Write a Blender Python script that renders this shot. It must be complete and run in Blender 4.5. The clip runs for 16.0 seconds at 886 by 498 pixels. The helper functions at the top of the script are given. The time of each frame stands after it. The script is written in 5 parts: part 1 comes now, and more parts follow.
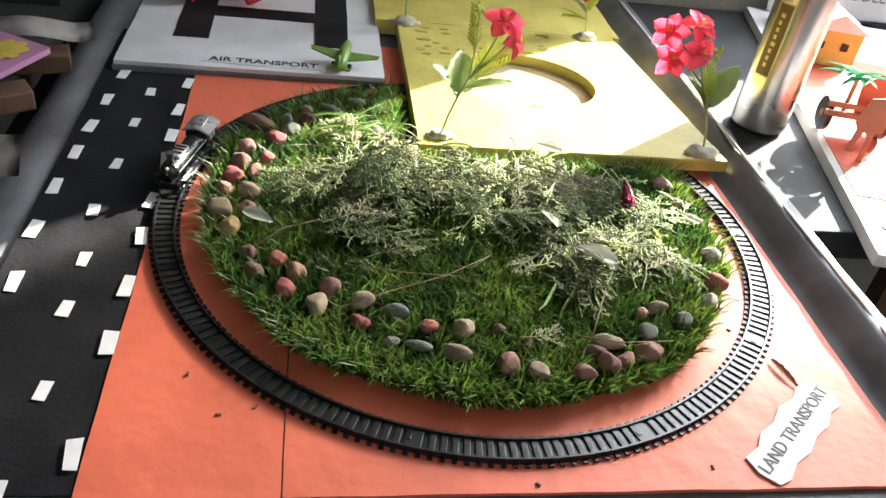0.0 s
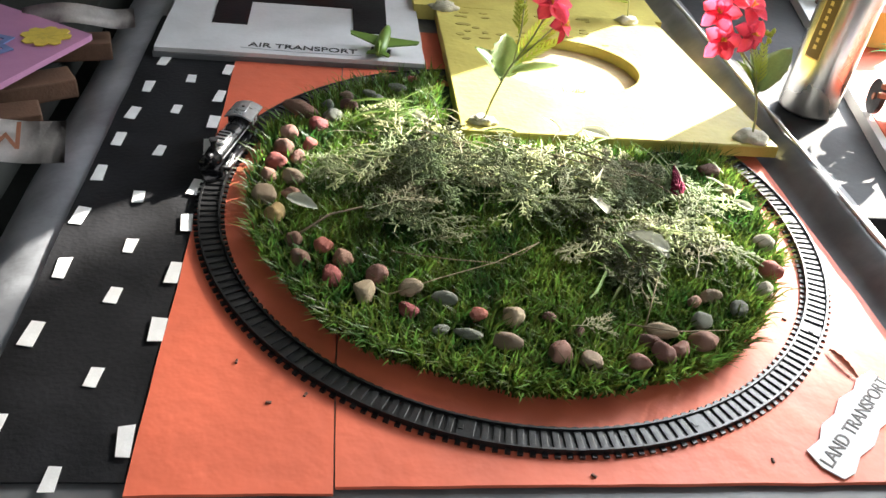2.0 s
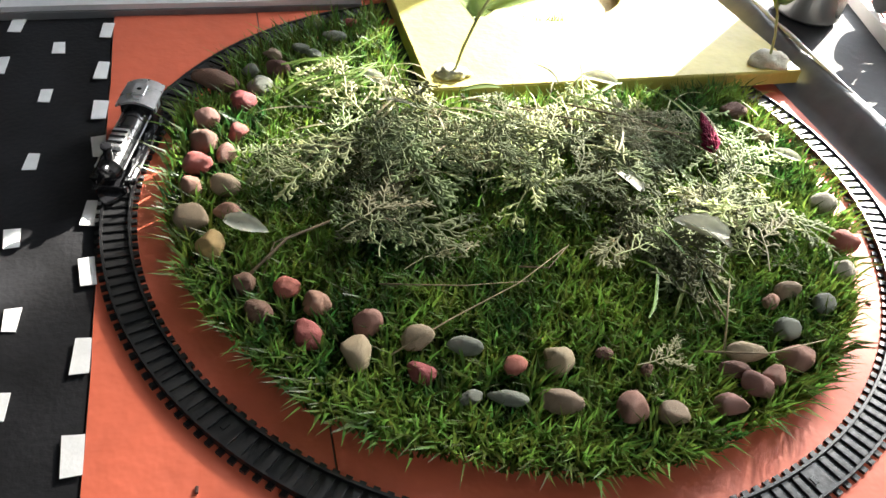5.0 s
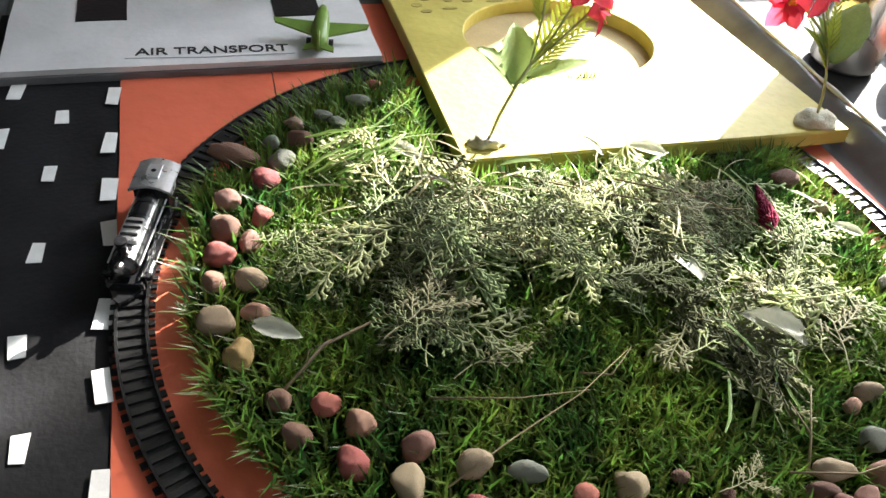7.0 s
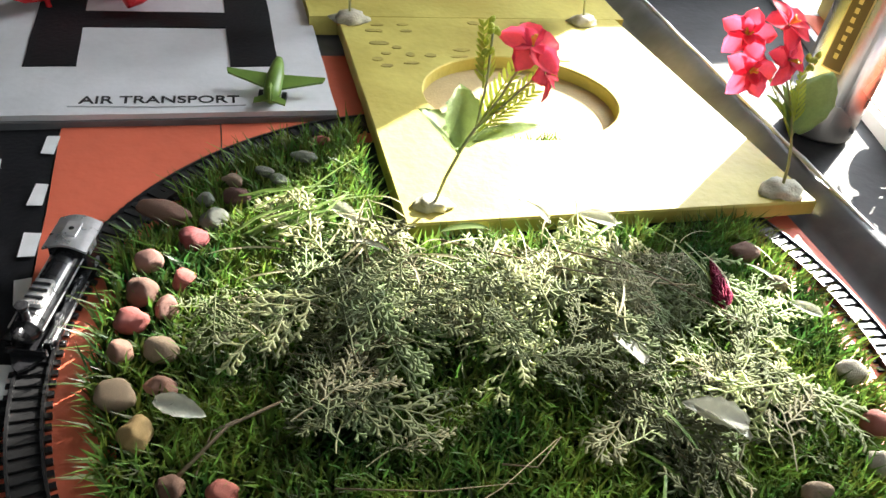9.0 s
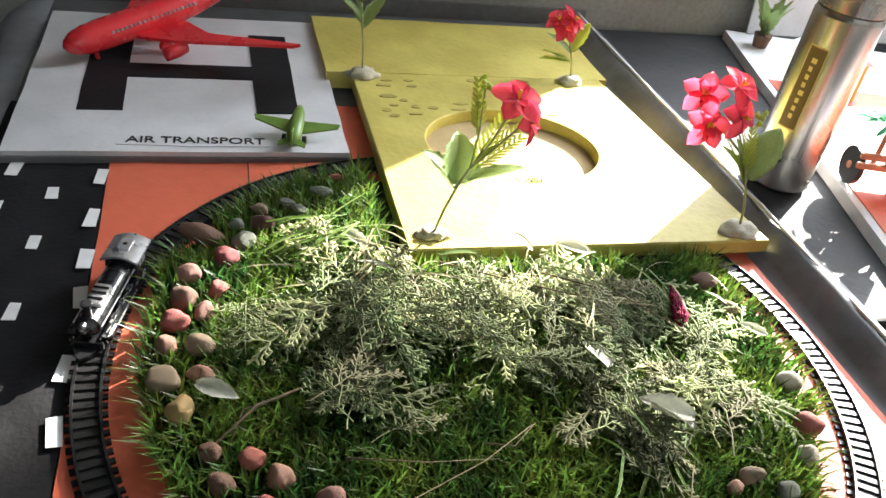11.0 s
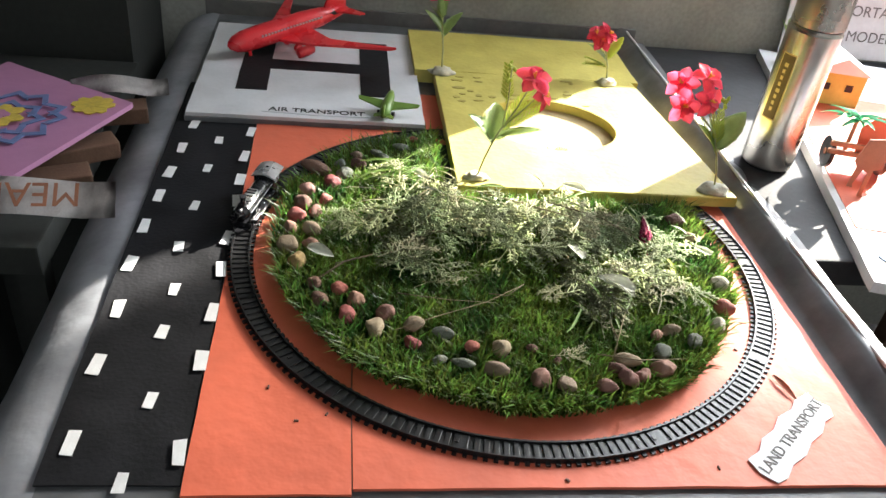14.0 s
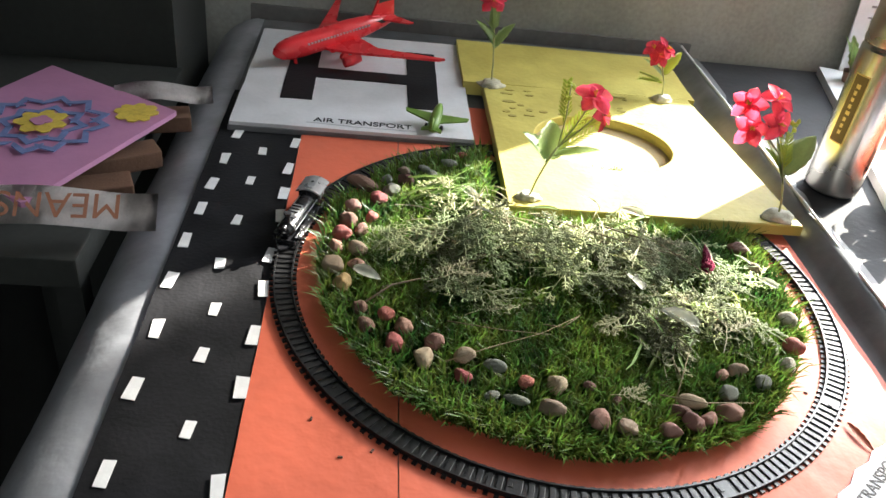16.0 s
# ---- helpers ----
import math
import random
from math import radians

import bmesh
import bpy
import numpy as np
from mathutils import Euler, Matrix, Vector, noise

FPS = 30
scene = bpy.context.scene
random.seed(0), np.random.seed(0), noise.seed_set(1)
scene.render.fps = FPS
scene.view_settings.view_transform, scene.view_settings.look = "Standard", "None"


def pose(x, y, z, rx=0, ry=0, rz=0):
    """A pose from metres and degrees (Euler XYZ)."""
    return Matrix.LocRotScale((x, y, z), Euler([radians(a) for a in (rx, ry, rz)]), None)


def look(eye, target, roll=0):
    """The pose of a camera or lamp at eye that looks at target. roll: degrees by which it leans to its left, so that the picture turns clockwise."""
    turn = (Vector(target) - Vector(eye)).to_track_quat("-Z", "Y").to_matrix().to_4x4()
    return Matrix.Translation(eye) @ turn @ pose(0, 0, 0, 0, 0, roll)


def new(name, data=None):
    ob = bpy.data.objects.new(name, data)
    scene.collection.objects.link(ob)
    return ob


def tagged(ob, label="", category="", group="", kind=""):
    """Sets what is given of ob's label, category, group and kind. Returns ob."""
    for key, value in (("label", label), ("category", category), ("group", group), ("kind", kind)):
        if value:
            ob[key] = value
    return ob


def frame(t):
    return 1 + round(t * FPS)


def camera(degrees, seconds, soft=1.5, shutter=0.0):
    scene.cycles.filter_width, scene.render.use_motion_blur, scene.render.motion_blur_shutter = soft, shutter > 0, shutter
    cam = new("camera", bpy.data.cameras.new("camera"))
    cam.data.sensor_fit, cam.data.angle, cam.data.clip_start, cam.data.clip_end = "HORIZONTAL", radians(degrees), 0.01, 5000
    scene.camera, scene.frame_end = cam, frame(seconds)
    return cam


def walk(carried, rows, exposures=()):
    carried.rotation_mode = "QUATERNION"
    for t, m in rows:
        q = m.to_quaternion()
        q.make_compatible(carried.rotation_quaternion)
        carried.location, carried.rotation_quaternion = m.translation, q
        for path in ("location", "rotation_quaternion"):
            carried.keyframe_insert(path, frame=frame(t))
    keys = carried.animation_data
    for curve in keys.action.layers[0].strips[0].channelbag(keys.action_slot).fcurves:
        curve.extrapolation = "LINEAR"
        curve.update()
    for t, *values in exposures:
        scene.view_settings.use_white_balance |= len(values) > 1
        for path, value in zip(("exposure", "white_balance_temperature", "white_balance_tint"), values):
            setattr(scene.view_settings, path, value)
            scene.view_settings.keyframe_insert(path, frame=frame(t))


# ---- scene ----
cam = camera(57.73, 16.0)
# seconds, place of the eye, heading (to the left from +y), pitch and roll in degrees
PATH = [
    (0.0, -0.1719, -0.6949, 0.4857, -12.15, -36.23, 9.21),
    (0.5, -0.1862, -0.6947, 0.4860, -11.16, -36.27, 8.44),
    (1.0, -0.1931, -0.6883, 0.4870, -9.58, -36.06, 8.42),
    (1.5, -0.1849, -0.6856, 0.4838, -10.08, -36.31, 8.45),
    (2.0, -0.1899, -0.6844, 0.4737, -10.05, -37.23, 8.00),
    (2.5, -0.1880, -0.6756, 0.4636, -10.27, -38.16, 8.24),
    (3.0, -0.1867, -0.6576, 0.4563, -10.42, -39.54, 8.26),
    (3.5, -0.1923, -0.6165, 0.4394, -9.97, -40.66, 7.62),
    (3.7, -0.1940, -0.5972, 0.4349, -10.40, -42.02, 7.60),
    (5.8, -0.2482, -0.4292, 0.4160, -23.64, -43.21, 8.48),
    (6.0, -0.2513, -0.4240, 0.4172, -22.09, -43.39, 8.88),
    (6.5, -0.2494, -0.4067, 0.4213, -20.19, -43.28, 8.13),
    (7.0, -0.2449, -0.3888, 0.4231, -20.76, -42.42, 8.05),
    (7.5, -0.2394, -0.3784, 0.4213, -21.68, -40.94, 9.44),
    (8.0, -0.2268, -0.3705, 0.4230, -21.43, -40.54, 9.83),
    (8.5, -0.2129, -0.3670, 0.4246, -20.95, -40.11, 9.89),
    (9.0, -0.1868, -0.3643, 0.4238, -19.98, -39.62, 9.25),
    (9.2, -0.1719, -0.3649, 0.4226, -19.47, -39.64, 8.98),
    (11.3, -0.2154, -0.5094, 0.4807, -18.43, -33.58, 9.89),
    (11.5, -0.2133, -0.5542, 0.4927, -16.84, -31.61, 10.07),
    (12.0, -0.1991, -0.6628, 0.5165, -9.62, -29.29, 7.56),
    (12.5, -0.2029, -0.7267, 0.5320, -8.77, -34.72, 7.87),
    (13.0, -0.2026, -0.7597, 0.5497, -7.88, -35.60, 7.31),
    (13.5, -0.2050, -0.7734, 0.5538, -8.73, -34.02, 6.81),
    (14.0, -0.2062, -0.7797, 0.5542, -9.65, -34.64, 7.47),
    (14.5, -0.2103, -0.7926, 0.5634, -9.85, -35.60, 7.95),
    (15.0, -0.2197, -0.7911, 0.5612, -9.79, -35.81, 8.85),
    (15.5, -0.2211, -0.7730, 0.5559, -9.60, -35.59, 8.98),
    (16.0, -0.2263, -0.7301, 0.5448, -7.13, -34.61, 7.75),
]


def aim(x, y, z, yaw, pitch, roll):
    """A camera pose from its place, heading, pitch and roll."""
    return Matrix.Translation((x, y, z)) @ pose(0, 0, 0, 0, 0, yaw) @ pose(0, 0, 0, 90 + pitch) @ pose(0, 0, 0, 0, 0, roll)


walk(cam, [(row[0], aim(*row[1:])) for row in PATH])

# ---- light: low sun and sky through the window in the back wall ----
SUN_TURN, SUN_RISE = 38.0, 27.0
world = bpy.data.worlds.new("daylight")
scene.world = world
world.use_nodes = True
sky = world.node_tree.nodes.new("ShaderNodeTexSky")
sky.sky_type, sky.sun_disc = "NISHITA", False
sky.sun_elevation, sky.sun_rotation = radians(SUN_RISE), radians(90 - SUN_TURN)
world.node_tree.links.new(sky.outputs[0], world.node_tree.nodes["Background"].inputs[0])
world.node_tree.nodes["Background"].inputs[1].default_value = 0.10

to_sun = Vector((math.cos(radians(SUN_TURN)) * math.cos(radians(SUN_RISE)), math.sin(radians(SUN_TURN)) * math.cos(radians(SUN_RISE)), math.sin(radians(SUN_RISE))))
sun = new("sun", bpy.data.lights.new("sun", "SUN"))
sun.data.energy, sun.data.angle, sun.data.color = 5.0, radians(0.6), (1.0, 0.95, 0.85)
sun.matrix_world = look(to_sun * 5, (0, 0, 0))


def area_light(name, place, target, width, height, power, color):
    lamp = new(name, bpy.data.lights.new(name, "AREA"))
    lamp.data.shape, lamp.data.size, lamp.data.size_y = "RECTANGLE", width, height
    lamp.data.energy, lamp.data.color = power, color
    lamp.matrix_world = look(place, target)


area_light("sky_through_window", (1.45, 0.86, 0.95), (1.45, -0.5, 0.4), 1.5, 1.3, 19.0, (0.86, 0.93, 1.0))
# fill lamp added behind the camera, with no opening in that wall
area_light("front_fill", (-0.2, -2.9, 1.1), (-0.1, 0.0, 0.2), 1.4, 1.0, 1.8, (0.86, 0.93, 1.0))
scene.view_settings.exposure = 2.6


# ---- materials ----
def material(name, color, rough=0.6, metal=0.0, vary=0.15, scale=40.0, bump=0.2, fine=400.0, second=None, spread=0.0, gloss=0.5, through_light=0.0, island=False):
    """A surface with stains at one scale and grain at a finer one. second: a colour for the stains; spread: how far single objects differ."""
    m = bpy.data.materials.new(name)
    m.use_nodes = True
    nodes, links = m.node_tree.nodes, m.node_tree.links
    shader = nodes["Principled BSDF"]
    place = nodes.new("ShaderNodeTexCoord")
    coarse, grain = nodes.new("ShaderNodeTexNoise"), nodes.new("ShaderNodeTexNoise")
    coarse.inputs["Scale"].default_value, coarse.inputs["Detail"].default_value = scale, 5
    grain.inputs["Scale"].default_value, grain.inputs["Detail"].default_value = fine, 3
    for n in (coarse, grain):
        links.new(place.outputs["Object"], n.inputs["Vector"])
    ramp = nodes.new("ShaderNodeValToRGB")
    dark = tuple(c * (1 - vary) for c in color) if second is None else second
    light = tuple(min(1, c * (1 + vary * 0.6)) for c in color) if second is None else color
    ramp.color_ramp.elements[0].position, ramp.color_ramp.elements[1].position = 0.35, 0.65
    ramp.color_ramp.elements[0].color, ramp.color_ramp.elements[1].color = (*dark, 1), (*light, 1)
    links.new(coarse.outputs["Fac"], ramp.inputs[0])
    out = ramp.outputs[0]
    hue = nodes.new("ShaderNodeHueSaturation")
    links.new(out, hue.inputs["Color"])
    span = nodes.new("ShaderNodeMapRange")
    span.inputs["To Min"].default_value, span.inputs["To Max"].default_value = 1 - vary * 0.7, 1 + vary * 0.7
    links.new(grain.outputs["Fac"], span.inputs["Value"])
    value = span.outputs[0]
    if spread:
        source = nodes.new("ShaderNodeNewGeometry").outputs["Random Per Island"] if island else nodes.new("ShaderNodeObjectInfo").outputs["Random"]
        wide = nodes.new("ShaderNodeMapRange")
        wide.inputs["To Min"].default_value, wide.inputs["To Max"].default_value = 1 - spread, 1 + spread
        links.new(source, wide.inputs["Value"])
        both = nodes.new("ShaderNodeMath")
        both.operation = "MULTIPLY"
        links.new(value, both.inputs[0])
        links.new(wide.outputs[0], both.inputs[1])
        value = both.outputs[0]
        turn = nodes.new("ShaderNodeMapRange")
        turn.inputs["To Min"].default_value, turn.inputs["To Max"].default_value = 0.5 - spread * 0.06, 0.5 + spread * 0.06
        links.new(source, turn.inputs["Value"])
        links.new(turn.outputs[0], hue.inputs["Hue"])
    links.new(value, hue.inputs["Value"])
    links.new(hue.outputs[0], shader.inputs["Base Color"])
    rr = nodes.new("ShaderNodeMapRange")
    rr.inputs["To Min"].default_value, rr.inputs["To Max"].default_value = max(0.03, rough - 0.12), min(1, rough + 0.12)
    links.new(coarse.outputs["Fac"], rr.inputs["Value"])
    links.new(rr.outputs[0], shader.inputs["Roughness"])
    shader.inputs["Metallic"].default_value = metal
    shader.inputs["Specular IOR Level"].default_value = gloss
    if bump:
        b = nodes.new("ShaderNodeBump")
        b.inputs["Strength"].default_value, b.inputs["Distance"].default_value = bump, 0.002
        mix = nodes.new("ShaderNodeMath")
        mix.operation = "ADD"
        links.new(coarse.outputs["Fac"], mix.inputs[0])
        links.new(grain.outputs["Fac"], mix.inputs[1])
        links.new(mix.outputs[0], b.inputs["Height"])
        links.new(b.outputs[0], shader.inputs["Normal"])
    if through_light:
        thin = nodes.new("ShaderNodeBsdfTranslucent")
        links.new(hue.outputs[0], thin.inputs["Color"])
        blend = nodes.new("ShaderNodeMixShader")
        blend.inputs[0].default_value = through_light
        links.new(shader.outputs[0], blend.inputs[1])
        links.new(thin.outputs[0], blend.inputs[2])
        links.new(blend.outputs[0], nodes["Material Output"].inputs["Surface"])
    return m


PLASTER = material("grey_plaster", (0.55, 0.54, 0.50), 0.9, vary=0.28, scale=3.2, bump=0.3, fine=120)
BACK_PLASTER = material("smudged_grey_plaster", (0.37, 0.37, 0.335), 0.9, vary=0.35, scale=2.6, bump=0.3, fine=120)
# near-black for wall and bench: the corner's shade is in the colour
SHADE_BLACK = material("shade_black", (0.026, 0.028, 0.025), 0.9, vary=0.3, scale=4, bump=0.2, fine=90)
CONCRETE = material("dark_concrete", (0.17, 0.165, 0.155), 0.85, vary=0.3, scale=6, fine=90)
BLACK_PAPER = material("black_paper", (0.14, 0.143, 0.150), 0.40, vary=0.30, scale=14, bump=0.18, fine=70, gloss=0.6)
# dark paper made grey: the glare along the roll is in the colour
GLARE_PAPER = material("glare_grey_paper", (0.33, 0.34, 0.37), 0.36, vary=0.30, scale=9, bump=0.55, fine=42, gloss=0.7)
ROAD_PAPER = material("road_paper", (0.012, 0.012, 0.014), 0.62, vary=0.4, scale=22, bump=0.25, fine=220, gloss=0.25)
ORANGE = material("orange_paper", (0.70, 0.150, 0.080), 0.58, vary=0.12, scale=9, bump=0.75, fine=38)
WHITE_PAPER = material("white_paper", (0.66, 0.66, 0.68), 0.7, vary=0.08, scale=18, bump=0.15, fine=150)
DASH_PAPER = material("dash_paper", (0.80, 0.80, 0.80), 0.7, vary=0.06, scale=60, bump=0.1, spread=0.05)
YELLOW_BOARD = material("yellow_painted_board", (0.60, 0.52, 0.13), 0.6, vary=0.12, scale=14, bump=0.35, fine=120, second=(0.46, 0.38, 0.08))
SCUFF = material("scuffed_paint", (0.40, 0.33, 0.08), 0.7, vary=0.2, scale=80)
CARDBOARD = material("cardboard", (0.52, 0.40, 0.20), 0.8, vary=0.15, scale=25, bump=0.2)
PASTE = material("grey_putty", (0.52, 0.49, 0.38), 0.75, vary=0.2, scale=60, bump=0.4)
BLACK_PLASTIC = material("black_plastic", (0.010, 0.010, 0.011), 0.36, vary=0.2, scale=90, bump=0.08, gloss=0.5)
SLEEPER_PLASTIC = material("sleeper_plastic", (0.016, 0.016, 0.017), 0.36, vary=0.25, scale=120, bump=0.12, spread=0.2, gloss=0.45)
LOCO_BLACK = material("loco_black", (0.014, 0.014, 0.016), 0.22, vary=0.2, scale=80, bump=0.05, gloss=0.7)
CHROME = material("silver_plating", (0.72, 0.72, 0.74), 0.30, metal=0.75, vary=0.15, scale=90, bump=0.06)
STEEL = material("brushed_steel", (0.60, 0.57, 0.52), 0.27, metal=1.0, vary=0.08, scale=8, bump=0.03, fine=900)
STEEL_DARK = material("dark_seam", (0.03, 0.03, 0.03), 0.5)
GOLD = material("gold_print", (0.62, 0.47, 0.22), 0.45, metal=0.4, vary=0.1)
PLATE = material("dark_gold_plate", (0.13, 0.085, 0.03), 0.5, metal=0.1, vary=0.1)
RED_PLASTIC = material("red_plastic", (0.78, 0.035, 0.045), 0.28, vary=0.08, scale=30, bump=0.03, gloss=0.6)
GREEN_PLASTIC = material("green_plastic", (0.16, 0.27, 0.05), 0.35, vary=0.12, scale=50, bump=0.03)
INK = material("black_ink", (0.012, 0.012, 0.014), 0.6, vary=0.2, bump=0)
PENCIL = material("pencil_lines", (0.16, 0.15, 0.15), 0.8, vary=0.2, bump=0)
GRASS = material("artificial_grass", (0.195, 0.285, 0.046), 0.42, vary=0.15, spread=0.62, bump=0, through_light=0.62, island=True, second=(0.040, 0.098, 0.020), scale=24)
SOIL = material("grass_backing", (0.010, 0.018, 0.007), 0.9, vary=0.3)
JUNIPER = material("juniper_leaf", (0.31, 0.355, 0.185), 0.5, vary=0.2, spread=0.45, bump=0, through_light=0.48, gloss=0.22, scale=60)
JUNIPER_PALE = material("pale_juniper_leaf", (0.62, 0.63, 0.38), 0.5, vary=0.2, spread=0.45, bump=0, through_light=0.50, gloss=0.22, scale=60)
STALK = material("dry_stalk", (0.26, 0.20, 0.12), 0.8, vary=0.2, bump=0.1, spread=0.2)
BLADE = material("cut_grass_blade", (0.20, 0.30, 0.07), 0.5, vary=0.15, bump=0, spread=0.3, through_light=0.35)
STRAW = material("pale_blade", (0.50, 0.46, 0.28), 0.6, vary=0.15, bump=0, spread=0.2, through_light=0.3)
LEAF = material("green_leaf", (0.32, 0.42, 0.17), 0.4, vary=0.2, scale=40, bump=0.15, through_light=0.4)
LEAF_PALE = material("silvery_leaf", (0.72, 0.72, 0.62), 0.45, vary=0.15, scale=60, bump=0.2, through_light=0.15)
LEAF_LIME = material("lime_leaf", (0.56, 0.62, 0.12), 0.45, vary=0.1, bump=0.05, through_light=0.45)
STEM = material("plastic_stem", (0.38, 0.39, 0.19), 0.5, vary=0.1, bump=0)
PETAL = material("red_petal", (0.94, 0.15, 0.27), 0.55, vary=0.14, scale=70, bump=0.1, through_light=0.68)
STAMEN = material("yellow_stamen", (0.85, 0.50, 0.06), 0.6, vary=0.1, bump=0)
CELOSIA = material("crimson_plume", (0.26, 0.015, 0.06), 0.8, vary=0.3, scale=200, bump=0.3, through_light=0.2)
STONE_RED = material("red_pebble", (0.33, 0.09, 0.072), 0.75, vary=0.25, scale=50, bump=0.4, fine=500, spread=0.25)
STONE_PINK = material("pink_pebble", (0.29, 0.15, 0.11), 0.75, vary=0.22, scale=55, bump=0.4, fine=500, spread=0.2)
STONE_TAN = material("tan_pebble", (0.30, 0.225, 0.145), 0.75, vary=0.22, scale=45, bump=0.4, fine=500, spread=0.2)
STONE_GREY = material("grey_pebble", (0.155, 0.165, 0.13), 0.75, vary=0.25, scale=45, bump=0.4, fine=500, spread=0.2)
STONE_BROWN = material("brown_pebble", (0.15, 0.075, 0.055), 0.8, vary=0.3, scale=45, bump=0.45, fine=500, spread=0.2)
STONE_PALE = material("cream_pebble", (0.40, 0.36, 0.27), 0.75, vary=0.2, scale=45, bump=0.4, fine=500, spread=0.15)
STONE_YELLOW = material("yellow_pebble", (0.40, 0.27, 0.11), 0.75, vary=0.2, scale=45, bump=0.4, fine=500)
PINK_PAPER = material("pink_paper", (0.46, 0.21, 0.36), 0.65, vary=0.08, scale=12, bump=0.2, fine=80)
BLUE_PAINT = material("blue_paint", (0.15, 0.20, 0.40), 0.6, vary=0.2, scale=60, bump=0.1)
YELLOW_PAINT = material("yellow_paint", (0.62, 0.46, 0.08), 0.6, vary=0.2, scale=60, bump=0.1)
WOOD = material("rough_wood", (0.15, 0.08, 0.05), 0.75, vary=0.25, scale=18, bump=0.3)
GREEN_PAPER = material("green_crepe", (0.05, 0.42, 0.20), 0.6, vary=0.2, bump=0.1, through_light=0.3)
BROWN_CARD = material("brown_card", (0.40, 0.17, 0.10), 0.75, vary=0.15, scale=30)
BLUE_CARD = material("blue_card", (0.10, 0.16, 0.30), 0.6, vary=0.2, scale=20)


# ---- mesh helpers ----
def part(name, bm, mat, parent=None, label="", smooth=False):
    """Links a bmesh as one mesh object, under a thing or a part."""
    mesh = bpy.data.meshes.new(name)
    bm.to_mesh(mesh)
    bm.free()
    return linked(name, mesh, mat, parent, label, smooth)


def linked(name, mesh, mat, parent=None, label="", smooth=False):
    if mat and not mesh.materials:
        mesh.materials.append(mat)
    if smooth:
        mesh.polygons.foreach_set("use_smooth", [True] * len(mesh.polygons))
    ob = new(name, mesh)
    ob.parent = parent
    if label:
        ob["label"] = label
    return ob


def thing(name, label, category, at=(0, 0, 0), turn=0.0, group="", kind=""):
    ob = new(name)
    ob.empty_display_size = 0.02
    ob.matrix_world = pose(*at, 0, 0, turn)
    return tagged(ob, label, category, group, kind)


def block(x0, y0, z0, x1, y1, z1, bevel=0.0, m=None, bm=None):
    bm = bm or bmesh.new()
    made = bmesh.ops.create_cube(bm, size=1)["verts"]
    for v in made:
        v.co = Vector(((x0 + x1) / 2 + v.co.x * (x1 - x0), (y0 + y1) / 2 + v.co.y * (y1 - y0), (z0 + z1) / 2 + v.co.z * (z1 - z0)))
        if m is not None:
            v.co = m @ v.co
    if bevel:
        edges = list({e for v in made for e in v.link_edges})
        bmesh.ops.bevel(bm, geom=edges, offset=bevel, segments=2, affect="EDGES", profile=0.6)
    return bm


def tube(points, radii, sides=8, bm=None, close=True):
    """A tube along points, with a radius at each."""
    bm = bm or bmesh.new()
    rings, side = [], None
    pts = [Vector(p) for p in points]
    for i, p in enumerate(pts):
        d = (pts[min(i + 1, len(pts) - 1)] - pts[max(i - 1, 0)]).normalized()
        if side is None:
            side = d.orthogonal().normalized()
        side = (side - d * side.dot(d)).normalized()
        other = d.cross(side)
        r = radii[i] if isinstance(radii, (list, tuple)) else radii
        rings.append([bm.verts.new(p + (side * math.cos(a) + other * math.sin(a)) * r) for a in (2 * math.pi * k / sides for k in range(sides))])
    for a, b in zip(rings, rings[1:]):
        for k in range(sides):
            bm.faces.new((a[k], a[(k + 1) % sides], b[(k + 1) % sides], b[k]))
    if close:
        bm.faces.new(rings[0][::-1])
        bm.faces.new(rings[-1])
    return bm


def turned(profile, sides=32, bm=None, m=None):
    """A body of revolution about z from (radius, height) pairs."""
    bm = bm or bmesh.new()
    rings = []
    for r, z in profile:
        ring = [bm.verts.new(Vector((r * math.cos(2 * math.pi * k / sides), r * math.sin(2 * math.pi * k / sides), z))) for k in range(sides)]
        rings.append(ring)
    for a, b in zip(rings, rings[1:]):
        for k in range(sides):
            bm.faces.new((a[k], a[(k + 1) % sides], b[(k + 1) % sides], b[k]))
    bm.faces.new(rings[0][::-1])
    bm.faces.new(rings[-1])
    if m is not None:
        for ring in rings:
            for v in ring:
                v.co = m @ v.co
    return bm


def slab(outline, z0, z1, bm=None, m=None):
    """A flat plate from an outline of (x, y)."""
    bm = bm or bmesh.new()
    low = [bm.verts.new(Vector((x, y, z0))) for x, y in outline]
    top = [bm.verts.new(Vector((x, y, z1))) for x, y in outline]
    bm.faces.new(low[::-1])
    bm.faces.new(top)
    for k in range(len(outline)):
        n = (k + 1) % len(outline)
        bm.faces.new((low[k], low[n], top[n], top[k]))
    if m is not None:
        for v in low + top:
            v.co = m @ v.co
    return bm


def ring_band(r0, r1, z0, z1, start=0.0, end=360.0, steps=240):
    """A flat curved bar between two radii."""
    bm = bmesh.new()
    full = end - start >= 360
    rows = []
    for k in range(steps if full else steps + 1):
        a = radians(start + (end - start) * k / steps)
        c, s = math.cos(a), math.sin(a)
        rows.append([bm.verts.new((r * c, r * s, z)) for r, z in ((r0, z0), (r1, z0), (r1, z1), (r0, z1))])
    pairs = list(zip(rows, rows[1:] + rows[:1])) if full else list(zip(rows, rows[1:]))
    for a, b in pairs:
        for k in range(4):
            bm.faces.new((a[k], b[k], b[(k + 1) % 4], a[(k + 1) % 4]))
    if not full:
        bm.faces.new(rows[0])
        bm.faces.new(rows[-1][::-1])
    return bm


